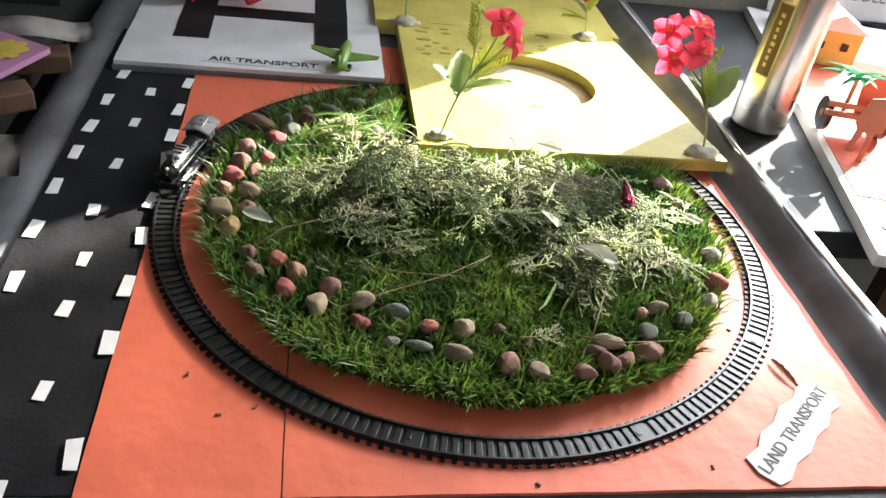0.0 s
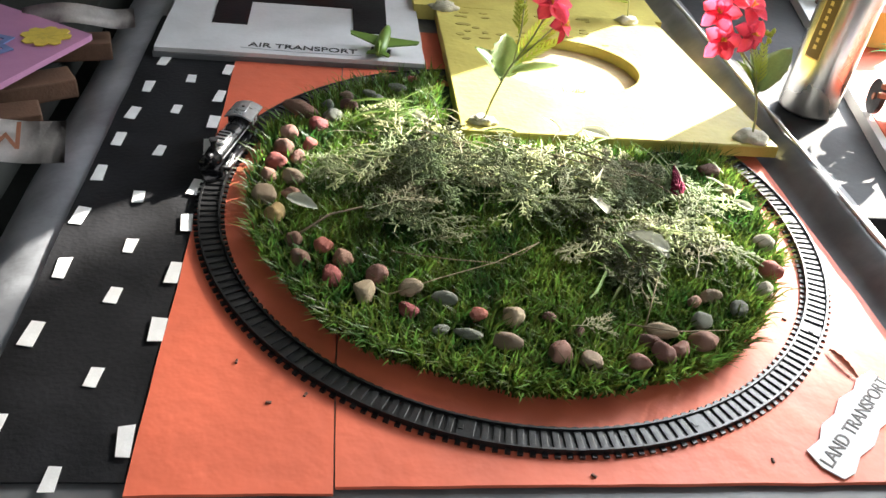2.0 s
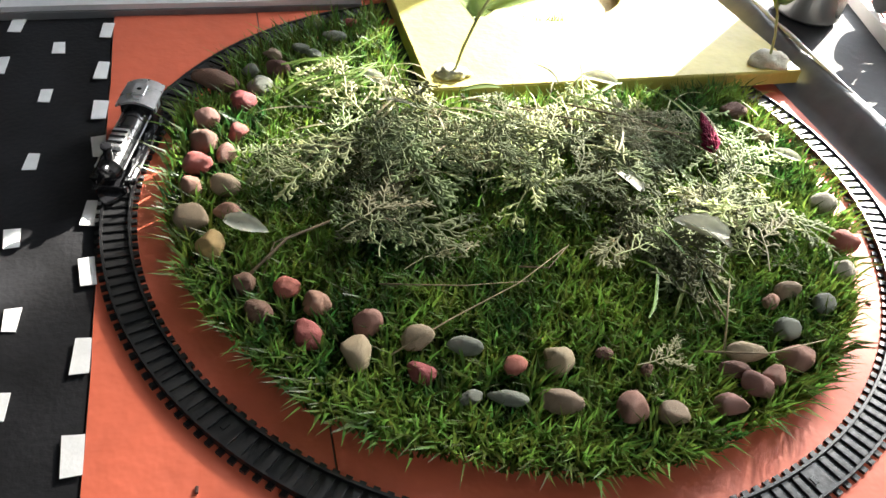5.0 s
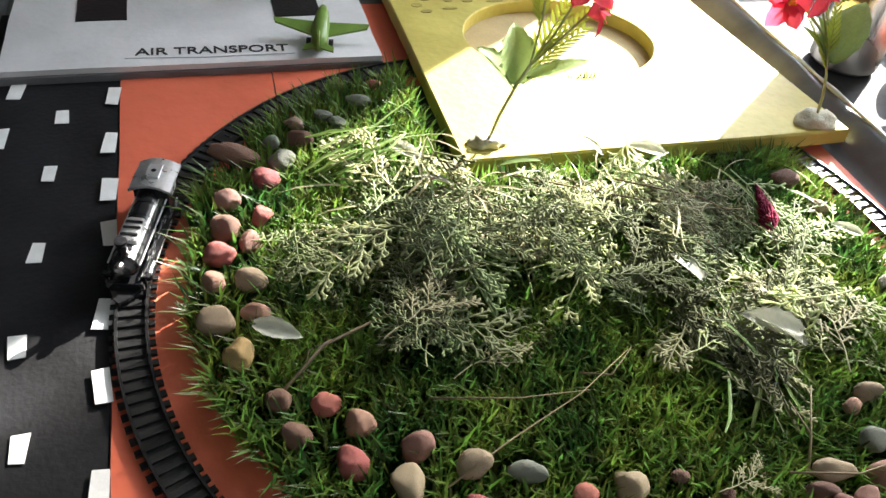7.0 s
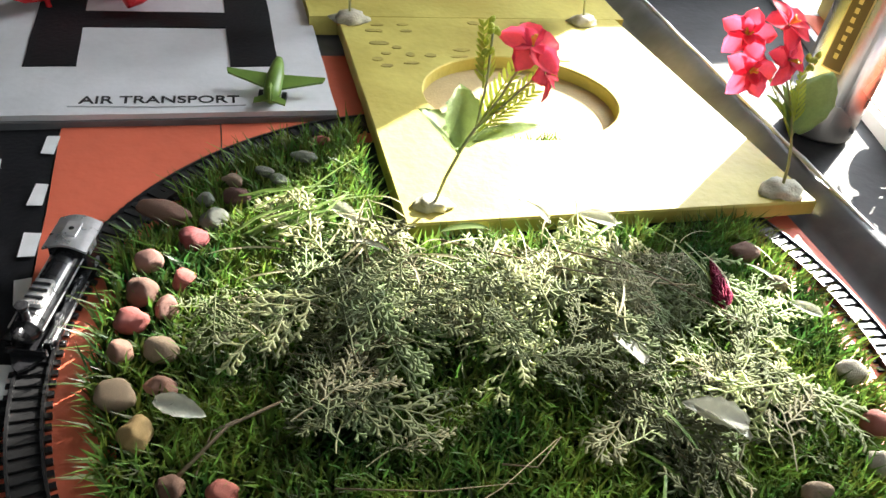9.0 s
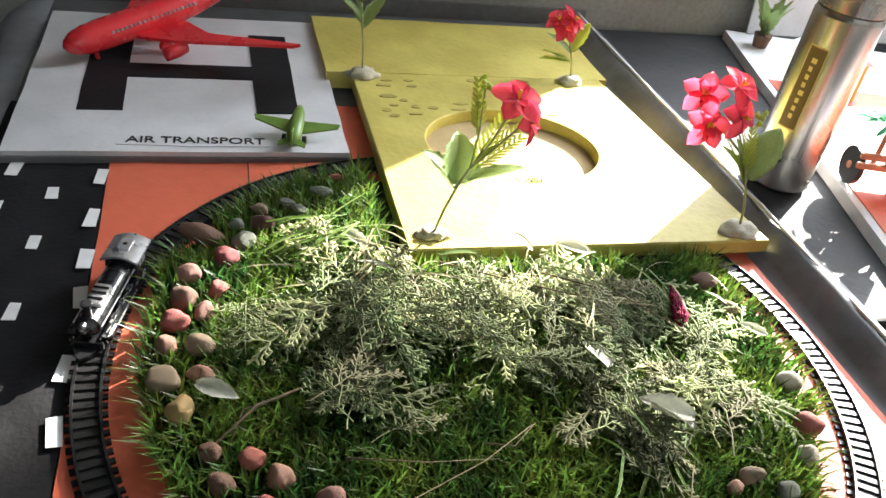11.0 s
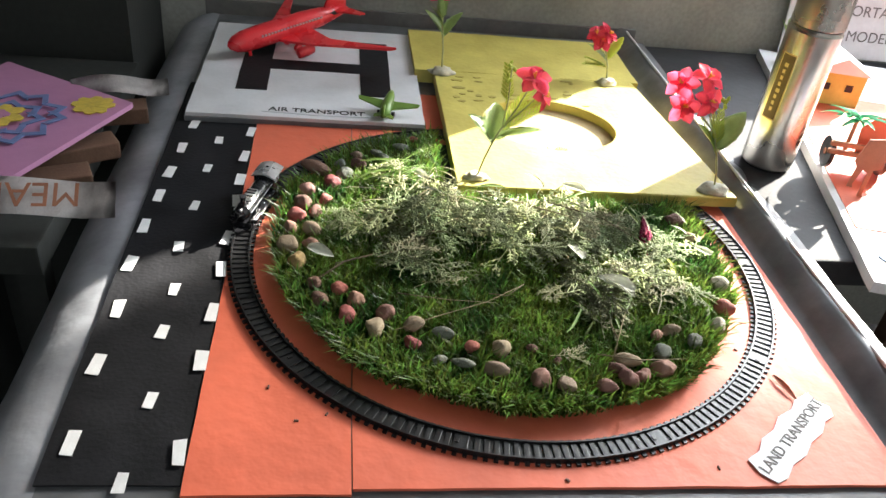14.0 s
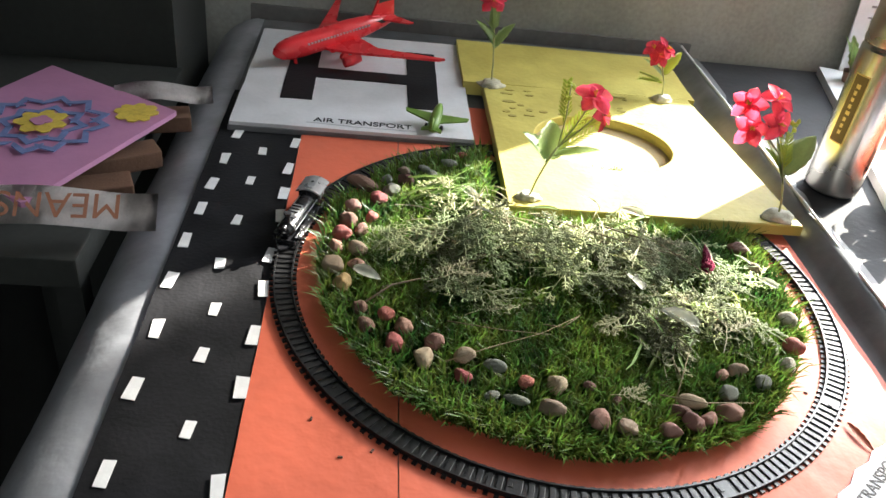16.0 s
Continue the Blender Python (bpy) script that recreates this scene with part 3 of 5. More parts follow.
def yellow_board(x0, y0, x1, y1, z0, z1, cx, cy, rx, ry):
    """A thick board with a round hole cut through it."""
    bm = bmesh.new()
    n = 96
    corners = [math.atan2(y - cy, x - cx) % (2 * math.pi) for x, y in ((x0, y0), (x1, y0), (x1, y1), (x0, y1))]
    angles = sorted([2 * math.pi * k / n for k in range(n)] + corners)
    rows = []
    for a in angles:
        c, s = math.cos(a), math.sin(a)
        reach = min(((x1 if c > 0 else x0) - cx) / c if abs(c) > 1e-9 else 9, ((y1 if s > 0 else y0) - cy) / s if abs(s) > 1e-9 else 9)
        px, py = cx + c * reach, cy + s * reach
        jx, jy = 0.0016 * noise.noise((px * 30, py * 30, 1)), 0.0016 * noise.noise((px * 30, py * 30, 6))
        hx, hy = cx + c * rx, cy + s * ry
        rows.append([bm.verts.new(p) for p in ((px + jx, py + jy, z0), (px + jx * 0.4, py + jy * 0.4, z1 - 0.002), (px - 0.0015 * c, py - 0.0015 * s, z1), ((px + hx) / 2, (py + hy) / 2, z1 + 0.0004 * noise.noise((px * 9, py * 9, 4))), (hx + 0.0012 * c, hy + 0.0012 * s, z1), (hx, hy, z1 - 0.0012), (hx, hy, z0))])
    for v in bm.verts:
        v.co.x -= 0.040 * (v.co.y - y0) / (y1 - y0) * (v.co.x - x0) / (x1 - x0)
    for a, b in zip(rows, rows[1:] + rows[:1]):
        for k in range(7):
            bm.faces.new((a[k], b[k], b[(k + 1) % 7], a[(k + 1) % 7]))
    return bm


BOARD_TOP = 0.0265
yb = thing("yellow_board", "thick yellow painted board with a round hole over the track", "model board")
part("board", yellow_board(-0.045, 0.119, 0.345, 0.500, 0.0118, BOARD_TOP, 0.128, 0.318, 0.108, 0.084), YELLOW_BOARD, yb)
part("under_sheet", paper_sheet(0.0, 0.250, 0.245, 0.430, 0.0098, 0.0116, 0.0002), CARDBOARD, yb)
rear = thing("rear_yellow_board", "yellow painted board behind the one with the hole", "model board")
part("board", paper_sheet(-0.076, 0.5025, 0.318, 0.690, 0.0020, BOARD_TOP - 0.0015, 0.0006), YELLOW_BOARD, rear)
scuffs = random.Random(12)
for k in range(26):
    x, y = scuffs.uniform(-0.02, 0.26), scuffs.uniform(0.34, 0.49)
    if ((x - 0.12) / 0.115) ** 2 + ((y - 0.318) / 0.09) ** 2 < 1:
        continue
    w, h = scuffs.uniform(0.004, 0.011), scuffs.uniform(0.002, 0.0045)
    part("scuff", slab([(x + w * math.cos(a) * (1 + 0.3 * noise.noise((k, a, 0))), y + h * math.sin(a) * (1 + 0.4 * noise.noise((a, k, 3)))) for a in (2 * math.pi * j / 12 for j in range(12))], BOARD_TOP, BOARD_TOP + 0.0008), SCUFF, yb)
# ---- the grass mat ----
def mat_radius(a):
    """Outline of the mat, by the angle about the loop's middle."""
    return 0.269 + 0.006 * noise.noise((math.cos(a) * 2.2, math.sin(a) * 2.2, 4)) + 0.004 * noise.noise((math.cos(a) * 9, math.sin(a) * 9, 1)) + (0.012 if math.sin(a) > 0.3 else 0.0)


mat_thing = thing("grass_mat", "round mat of green artificial grass inside the train loop", "grass mat")
part("backing", slab([(mat_radius(a) * 0.965 * math.cos(a), mat_radius(a) * 0.965 * math.sin(a)) for a in (2 * math.pi * k / 120 for k in range(120))], 0.003, 0.0075), SOIL, mat_thing)


def grass_blades(count, seed):
    """Many narrow bent blades standing on the mat."""
    r = np.random.default_rng(seed)
    a, q = r.uniform(0, 2 * np.pi, count * 2), np.sqrt(r.uniform(0, 1, count * 2))
    edge = np.array([mat_radius(t) for t in np.linspace(0, 2 * np.pi, 361)])
    rad = q * np.interp(a, np.linspace(0, 2 * np.pi, 361), edge)
    x, y = rad * np.cos(a), rad * np.sin(a)
    in_hole = ((x - 0.12) / 0.085) ** 2 + ((y - 0.30) / 0.06) ** 2 < 1
    keep = np.flatnonzero(~((x > -0.060) & (y > 0.106)) | (in_hole & (y < 0.248)))[:count]
    x, y, rad, a = x[keep], y[keep], rad[keep], a[keep]
    n = len(x)
    tall = r.uniform(0.011, 0.026, n) * (1 + 0.15 * np.clip((rad - 0.235) / 0.035, 0, 1))
    for px, py, pr in pebble_spots:
        tall[(x - px) ** 2 + (y - py) ** 2 < (pr * 1.25) ** 2] *= 0.45
    tall[(x > -0.06) & (y > 0.106)] *= 0.6
    heading = r.uniform(0, 2 * np.pi, n)
    outward = np.clip((rad - 0.235) / 0.035, 0, 1)
    lx = np.cos(heading) * r.uniform(0.15, 0.85, n) + np.cos(a) * outward * 0.35
    ly = np.sin(heading) * r.uniform(0.15, 0.85, n) + np.sin(a) * outward * 0.35
    wx, wy = -np.sin(heading), np.cos(heading)
    w = r.uniform(0.0007, 0.0014, n)
    base = np.stack([x, y, np.full(n, 0.007)], 1)
    mid = base + np.stack([lx * tall * 0.35, ly * tall * 0.35, tall * 0.62], 1)
    tip = base + np.stack([lx * tall, ly * tall, tall * r.uniform(0.8, 1.0, n)], 1)
    side = np.stack([wx * w, wy * w, np.zeros(n)], 1)
    verts = np.stack([base - side, base + side, mid - side * 0.85, mid + side * 0.85, tip], 1).reshape(-1, 3)
    start = np.arange(n)[:, None] * 5
    tris = np.concatenate([start + [0, 1, 3], start + [0, 3, 2], start + [2, 3, 4]], 1).reshape(-1, 3)
    return from_arrays("grass_pile", verts, tris)


def from_arrays(name, verts, tris):
    mesh = bpy.data.meshes.new(name)
    mesh.vertices.add(len(verts))
    mesh.vertices.foreach_set("co", np.asarray(verts, np.float32).ravel())
    mesh.loops.add(len(tris) * 3)
    mesh.loops.foreach_set("vertex_index", np.asarray(tris, np.int32).ravel())
    mesh.polygons.add(len(tris))
    mesh.polygons.foreach_set("loop_start", np.arange(len(tris), dtype=np.int32) * 3)
    mesh.update(calc_edges=True)
    return mesh


# ---- pebbles on the grass ----
def pebble_mesh(seed):
    """A rounded, uneven pebble one unit long."""
    r = random.Random(seed)
    bm = bmesh.new()
    bmesh.ops.create_icosphere(bm, subdivisions=3, radius=0.5)
    off, cut = r.uniform(0, 50), Vector((r.uniform(-1, 1), r.uniform(-1, 0.2), r.uniform(0.3, 1))).normalized()
    for v in bm.verts:
        n = 1 + 0.36 * noise.noise(v.co * 1.9 + Vector((off, 0, 0))) + 0.07 * noise.noise(v.co * 5 + Vector((0, off, 0)))
        v.co = v.co * n
        over = v.co.dot(cut) - 0.33
        if over > 0:
            v.co -= cut * over * 0.75
    for axis in range(3):
        low, high = min(v.co[axis] for v in bm.verts), max(v.co[axis] for v in bm.verts)
        for v in bm.verts:
            v.co[axis] = (v.co[axis] - (low + high) / 2) / (high - low)
    mesh = bpy.data.meshes.new("pebble")
    bm.to_mesh(mesh)
    bm.free()
    mesh.polygons.foreach_set("use_smooth", [True] * len(mesh.polygons))
    return mesh


pebble_shapes, pebble_spots = {}, []


def pebbles(mat, label, rows):
    """Pebbles of one colour: place, length and breadth in millimetres, turn."""
    for k, (x, y, size, broad, turn) in enumerate(rows):
        key = (mat.name, k % 5)
        if key not in pebble_shapes:
            pebble_shapes[key] = pebble_mesh(len(pebble_shapes) * 3 + 1)
            pebble_shapes[key].materials.append(mat)
        ob = linked("pebble", pebble_shapes[key], None)
        tall = min(0.82 * broad, 0.62 * size + 4)
        ob.matrix_world = pose(x, y, 0.0225 + rng.uniform(0, 0.002), rng.uniform(-12, 22), rng.uniform(-14, 14), turn) @ Matrix.Diagonal((size / 990, broad / 990, tall / 960, 1))
        pebble_spots.append((x, y, size / 2100))
        tagged(ob, label, "pebble", group="pebbles round the grass mat")


pebbles(STONE_RED, "smooth brick-red painted pebble lying in the grass", [
    (-0.208, 0.121, 24, 19, -21), (-0.216, 0.077, 17, 19, -43), (-0.249, 0.039, 24, 20, -21), (-0.095, 0.250, 14, 10, -21), (-0.196, -0.101, 18, 16, -20), (-0.188, -0.144, 23, 18, -47), (-0.124, -0.185, 20, 15, -31), (0.231, -0.119, 24, 19, -25), (-0.064, -0.191, 14, 18, -42)])
pebbles(STONE_PINK, "smooth dusty-pink pebble lying in the grass", [
    (-0.239, 0.098, 22, 19, -32), (-0.226, 0.049, 17, 20, -21), (-0.254, 0.012, 16, 18, -21), (-0.229, -0.020, 22, 14, -26), (-0.179, -0.119, 19, 17, -36), (-0.149, -0.140, 21, 20, -25), (-0.002, -0.235, 21, 23, -31), (0.087, -0.232, 22, 20, -31), (0.103, -0.227, 15, 17, -42), (0.128, -0.216, 26, 19, -9), (0.136, -0.167, 13, 12, -9), (0.062, -0.243, 22, 15, -25)])
pebbles(STONE_TAN, "smooth tan pebble lying in the grass", [
    (-0.229, 0.011, 23, 18, -12), (-0.254, -0.024, 25, 20, -12), (-0.160, -0.164, 27, 19, -86), (-0.120, -0.159, 22, 18, -20), (-0.035, -0.190, 23, 19, -75), (-0.044, -0.221, 28, 16, -28), (0.022, -0.242, 19, 15, -20), (0.093, -0.207, 28, 15, -9), (0.155, -0.159, 20, 14, -20), (-0.176, 0.192, 18, 11, -21), (0.240, 0.020, 18, 15, -42)])
pebbles(STONE_PALE, "pale cream pebble lying in sunlit grass", [
    (0.243, -0.073, 22, 18, -36), (0.213, -0.146, 18, 18, -53)])
pebbles(STONE_GREY, "smooth grey-green pebble lying in the grass", [
    (-0.198, 0.170, 17, 14, -32), (-0.192, 0.144, 21, 21, -21), (-0.114, 0.225, 24, 13, -21), (-0.149, 0.203, 18, 10, -32), (-0.138, 0.191, 18, 11, -21), (-0.091, -0.169, 24, 14, -17), (-0.098, -0.208, 15, 10, -9), (-0.076, -0.213, 26, 11, -31), (0.175, -0.175, 16, 17, -20), (0.134, -0.192, 19, 18, -9)])
pebbles(STONE_BROWN, "rough dark-brown pebble lying in the grass", [
    (-0.229, 0.156, 42, 19, -15), (-0.174, 0.171, 23, 18, -21), (-0.243, 0.067, 23, 21, -32), (-0.223, -0.093, 18, 16, -75), (-0.216, -0.120, 19, 16, -9), (-0.003, -0.191, 13, 9, -9), (0.079, -0.217, 22, 13, -25), (0.234, 0.061, 25, 20, -9), (0.020, -0.208, 8, 10, -9)])
pebbles(STONE_YELLOW, "ochre yellow pebble lying in the grass", [
    (-0.243, -0.055, 23, 21, -76)])

tagged(linked("grass_pile", grass_blades(46000, 3), GRASS, mat_thing), kind="stuff")

# ---- cut plants heaped on the grass ----
def spindle(verts, tris, p, q, w):
    """A thin four-sided shoot, full at p and pointed at q."""
    d = (q - p)
    u = d.cross(Vector((0.1, 0.07, 1))).normalized() * w
    v = d.cross(u).normalized() * w * 0.45
    m = p + d * 0.72
    k = len(verts)
    verts.extend([p + u * 0.8, p + v * 0.8, p - u * 0.8, p - v * 0.8, m + u, m + v, m - u, m - v, q])
    for a, b in ((0, 1), (1, 2), (2, 3), (3, 0)):
        tris.append((k + a, k + b, k + 4 + b))
        tris.append((k + a, k + 4 + b, k + 4 + a))
        tris.append((k + 4 + a, k + 4 + b, k + 8))


def juniper_mesh(seed, length=0.10):
    """A flat feathery spray: a thin stalk, side twigs, and short blunt scaly tips forking along each."""
    r = random.Random(seed)
    verts, tris = [], []
    steps = 11
    p, heading = Vector((0, 0, 0)), Vector((0, 1, 0.15))
    up = Vector((0, 0, 1))
    for i in range(steps):
        q = p + heading.normalized() * length / steps
        spindle(verts, tris, p, q + (q - p) * 0.5, 0.0008)
        heading += Vector((r.uniform(-0.14, 0.14), 0, r.uniform(-0.12, 0.06)))
        for s in (-1, 1):
            if i < 2 or r.random() < 0.22:
                continue
            reach = length * 0.36 * math.sin(math.pi * (0.22 + 0.78 * i / steps)) * r.uniform(0.55, 1.2)
            way = Vector((s * r.uniform(0.55, 0.95), r.uniform(0.6, 1.0), r.uniform(-0.25, 0.25))).normalized()
            t, n = Vector(p), max(2, int(reach / 0.0055))
            for j in range(n):
                t2 = t + way * reach / n
                spindle(verts, tris, t, t2 + (t2 - t) * 0.4, 0.0009)
                for s2 in (-1, 1):
                    if r.random() < 0.72:
                        tip = (way + way.cross(up) * s2 * r.uniform(0.6, 1.0) + up * r.uniform(-0.3, 0.35)).normalized()
                        size = r.uniform(0.0055, 0.0105) * (1 - 0.35 * j / n)
                        spindle(verts, tris, t2, t2 + tip * size, 0.0013)
                        if size > 0.0075:
                            fork = t2 + tip * size * 0.45
                            spindle(verts, tris, fork, fork + (tip + way * 0.9).normalized() * size * 0.6, 0.0012)
                            spindle(verts, tris, fork, fork + (tip - way * 0.35 + up * 0.3).normalized() * size * 0.5, 0.0011)
                way = (way + Vector((0, 0.08, r.uniform(-0.14, 0.08)))).normalized()
                t = t2
        p = q
    return from_arrays("juniper_sprig", [tuple(v) for v in verts], tris)


sprig_shapes = []
for k in range(12):
    mesh = juniper_mesh(20 + k, 0.080 + 0.012 * (k % 4))
    mesh.materials.append((JUNIPER_PALE, JUNIPER, JUNIPER)[k % 3])
    sprig_shapes.append(mesh)

# middle of a clump, its spread across and along, height, how many
clumps = [(-0.165, 0.045, 0.030, 0.026, 0.014, 14), (-0.122, -0.055, 0.024, 0.026, 0.032, 14), (-0.095, 0.022, 0.034, 0.026, 0.044, 16),
          (-0.045, 0.075, 0.040, 0.026, 0.030, 15), (0.000, 0.022, 0.038, 0.026, 0.054, 19), (0.055, 0.070, 0.040, 0.026, 0.032, 14),
          (0.110, 0.060, 0.040, 0.028, 0.034, 14), (0.140, 0.012, 0.028, 0.030, 0.026, 13), (0.065, -0.004, 0.030, 0.024, 0.048, 15),
          (0.150, -0.078, 0.030, 0.024, 0.024, 20), (0.100, -0.105, 0.026, 0.020, 0.018, 9), (0.205, 0.020, 0.022, 0.030, 0.016, 6),
          (0.065, -0.082, 0.020, 0.018, 0.016, 6), (0.030, -0.205, 0.007, 0.010, 0.014, 2), (-0.095, 0.118, 0.026, 0.018, 0.018, 6)]
for cx, cy, sx, sy, high, count in clumps:
    for k in range(round(count * 0.9)):
        x, y = cx + rng.gauss(0, sx * 0.75), cy - 0.008 + rng.gauss(0, sy * 0.75)
        if x > -0.06:
            y = min(y, 0.066 - 0.03 * rng.random())
        mesh = sprig_shapes[rng.randrange(12)]
        ob = linked("juniper_sprig", mesh, None)
        turn = rng.uniform(0, 360)
        size = rng.uniform(0.65, 1.05) * (0.5 if cy < -0.15 else 1)
        z = 0.018 + high * rng.random() * 0.8
        if y > 0.025 and x > -0.06:
            z = min(z, 0.022 + 0.018 * rng.random())
        m = pose(x, y, z, rng.uniform(-20, 8), rng.uniform(-16, 16), turn) @ Matrix.Translation((0, -0.045 * size, 0)) @ Matrix.Diagonal((size, size, size, 1))
        ob.matrix_world = m
        tagged(ob, "cut feathery juniper sprig heaped on the grass", "sprig", group="juniper sprigs on the mat")


def blade_mesh(length, width, bend, seed):
    """A long narrow blade along +y, arching."""
    r = random.Random(seed)
    bm = bmesh.new()
    lines = []
    for i in range(9):
        t = i / 8
        w = width * 0.5 * (1 - t ** 2.2) * min(1, 0.35 + t * 4) + 0.00008
        p = Vector((0.035 * length * math.sin(t * 2.5 + r.random()), length * t, bend * length * (t - t * t) * 1.6))
        lines.append([bm.verts.new(p + Vector((s * w, 0, abs(s) * w * 0.35))) for s in (-1, 0, 1)])
    for a, b in zip(lines, lines[1:]):
        for k in range(2):
            bm.faces.new((a[k], a[k + 1], b[k + 1], b[k]))
    mesh = bpy.data.meshes.new("cut_blade")
    bm.to_mesh(mesh)
    bm.free()
    return mesh


def shared(mesh, mat):
    mesh.materials.append(mat)
    return mesh


green_blades = [shared(blade_mesh(0.075 + 0.016 * k, 0.0028, 0.14, k), BLADE) for k in range(3)]
straw_blades = [shared(blade_mesh(0.040 + 0.014 * k, 0.0020, 0.16, 9 + k), STRAW) for k in range(3)]


def strewn(name, shapes, label, group, spots):
    """Loose blades: middle, spread, main heading, scatter of the heading, height, how many."""
    for cx, cy, spread, heading, scatter, high, count in spots:
        for k in range(count):
            ob = linked(name, shapes[rng.randrange(len(shapes))], None)
            x, y = cx + rng.gauss(0, spread), cy + rng.gauss(0, spread)
            if x > -0.07 and y > 0.0:
                y = min(y, 0.062)
            ob.matrix_world = pose(x, y, 0.022 + high * rng.random(), rng.uniform(-8, 12), rng.uniform(-40, 40), heading + rng.gauss(0, scatter)) @ Matrix.Translation((0, -0.04, 0)) @ Matrix.Diagonal((1, rng.uniform(0.6, 1.0), 1, 1))
            tagged(ob, label, "grass blade", group=group)


strewn("cut_blade", green_blades, "long fresh green grass blade, cut and laid down", "cut blades on the mat", [
    (-0.120, 0.142, 0.012, -66, 9, 0.020, 24), (0.075, -0.095, 0.020, 30, 30, 0.014, 9), (0.085, -0.120, 0.016, -25, 22, 0.010, 9), (0.120, 0.045, 0.040, 60, 50, 0.030, 5)])
strewn("pale_blade", straw_blades, "pale dry grass blade, cut and laid down", "pale blades on the mat", [
    (-0.078, 0.128, 0.020, 10, 40, 0.028, 24), (-0.060, 0.080, 0.026, 60, 50, 0.030, 12), (0.030, 0.066, 0.040, 60, 60, 0.034, 12), (0.110, 0.050, 0.040, 40, 60, 0.034, 9), (-0.160, 0.040, 0.030, 70, 40, 0.016, 6)])


def twig(points, radius, label):
    ob = part("twig", tube(points, [radius * (1 - 0.6 * k / (len(points) - 1)) for k in range(len(points))], 6), STALK, smooth=True)
    tagged(ob, label, "twig", group="loose twigs")


twig([(-0.227, -0.095, 0.024), (-0.191, -0.060, 0.029), (-0.147, -0.044, 0.032), (-0.100, -0.020, 0.040), (-0.050, 0.020, 0.046)], 0.0013, "long brown twig lying across the sprigs")
twig([(-0.140, -0.172, 0.028), (-0.095, -0.150, 0.029), (-0.042, -0.128, 0.031), (0.000, -0.104, 0.036)], 0.0007, "thin pale stalk lying across the grass")
twig([(-0.135, -0.110, 0.026), (-0.080, -0.122, 0.028), (-0.030, -0.124, 0.027)], 0.0006, "thin straw lying across the grass")
twig([(-0.037, -0.112, 0.030), (-0.018, -0.120, 0.034), (0.002, -0.104, 0.038)], 0.0007, "curved pale twig lying on the grass")
twig([(-0.215, -0.100, 0.020), (-0.200, -0.060, 0.026), (-0.185, -0.055, 0.028)], 0.0007, "short brown twig beside pebbles")
twig([(0.060, -0.205, 0.030), (0.100, -0.216, 0.033), (0.150, -0.210, 0.030)], 0.0008, "thin brown twig lying over pebbles")
twig([(0.078, -0.205, 0.020), (0.086, -0.186, 0.034), (0.098, -0.160, 0.046)], 0.0011, "pale forked stalk standing in the grass")
twig([(0.086, -0.186, 0.034), (0.080, -0.165, 0.042)], 0.0007, "short side shoot of a pale stalk")
twig([(-0.030, 0.075, 0.046), (0.040, 0.035, 0.050), (0.100, 0.015, 0.046), (0.160, 0.010, 0.040)], 0.0009, "thin brown twig among the sprigs")
twig([(0.060, 0.055, 0.046), (0.120, 0.020, 0.048), (0.170, -0.030, 0.040)], 0.0008, "thin brown twig among the sprigs")


def loose_leaf(x, y, z, length, width, turn, tip, lean, mat, label, teeth=0.0, curl=0.3):
    ob = part("fallen_leaf", leaf_mesh(length, width, curl, 0.45, teeth, 10), mat, smooth=True)
    ob.matrix_world = pose(x, y, z, tip, lean, turn)
    tagged(ob, label, "leaf", group="fallen leaves")


loose_leaf(0.118, -0.128, 0.042, 0.048, 0.024, 36, 8, 24, LEAF_PALE, "large pale silvery leaf, curled, lying on sprigs", 0.10)
loose_leaf(0.122, -0.118, 0.044, 0.044, 0.020, 58, 12, -18, LEAF_PALE, "pale silvery leaf lying on sprigs", 0.10)
loose_leaf(0.078, -0.060, 0.042, 0.034, 0.022, 28, 14, 12, LEAF_PALE, "dull silvery leaf lying on sprigs", 0.06)
loose_leaf(0.188, -0.068, 0.030, 0.034, 0.009, -4, 10, 20, LEAF_LIME, "narrow lime-green leaf lying in the grass")
loose_leaf(-0.232, -0.036, 0.031, 0.034, 0.015, -118, 4, 20, LEAF_PALE, "pale dry leaf lying beside a yellow pebble", 0.05)
loose_leaf(0.055, 0.075, 0.055, 0.035, 0.014, 30, 15, 20, LEAF_PALE, "pale dry leaf among the sprigs")
loose_leaf(0.110, 0.070, 0.055, 0.033, 0.014, 60, 12, -20, LEAF_PALE, "pale dry leaf among the sprigs")
loose_leaf(-0.070, 0.070, 0.042, 0.036, 0.013, 60, 8, 25, LEAF_PALE, "pale dry leaf beside the yellow board", 0.05)
loose_leaf(-0.085, 0.115, 0.036, 0.038, 0.012, 35, 8, -25, LEAF_PALE, "pale dry leaf beside the yellow board", 0.05)
loose_leaf(0.010, 0.085, 0.046, 0.040, 0.010, 85, 6, 10, LEAF, "narrow green leaf beside the yellow board")
loose_leaf(0.236, 0.020, 0.028, 0.030, 0.008, 25, 5, 20, LEAF_PALE, "pale dry leaf beside the track")
loose_leaf(0.252, -0.022, 0.028, 0.028, 0.010, 40, 5, -20, LEAF_PALE, "pale dry leaf beside the track")


loose_leaf(0.256, -0.206, 0.0050, 0.038, 0.008, -164, 0, 10, BROWN_CARD, "dry brown leaf sliver lying on the orange paper", 0.1, 0.05)
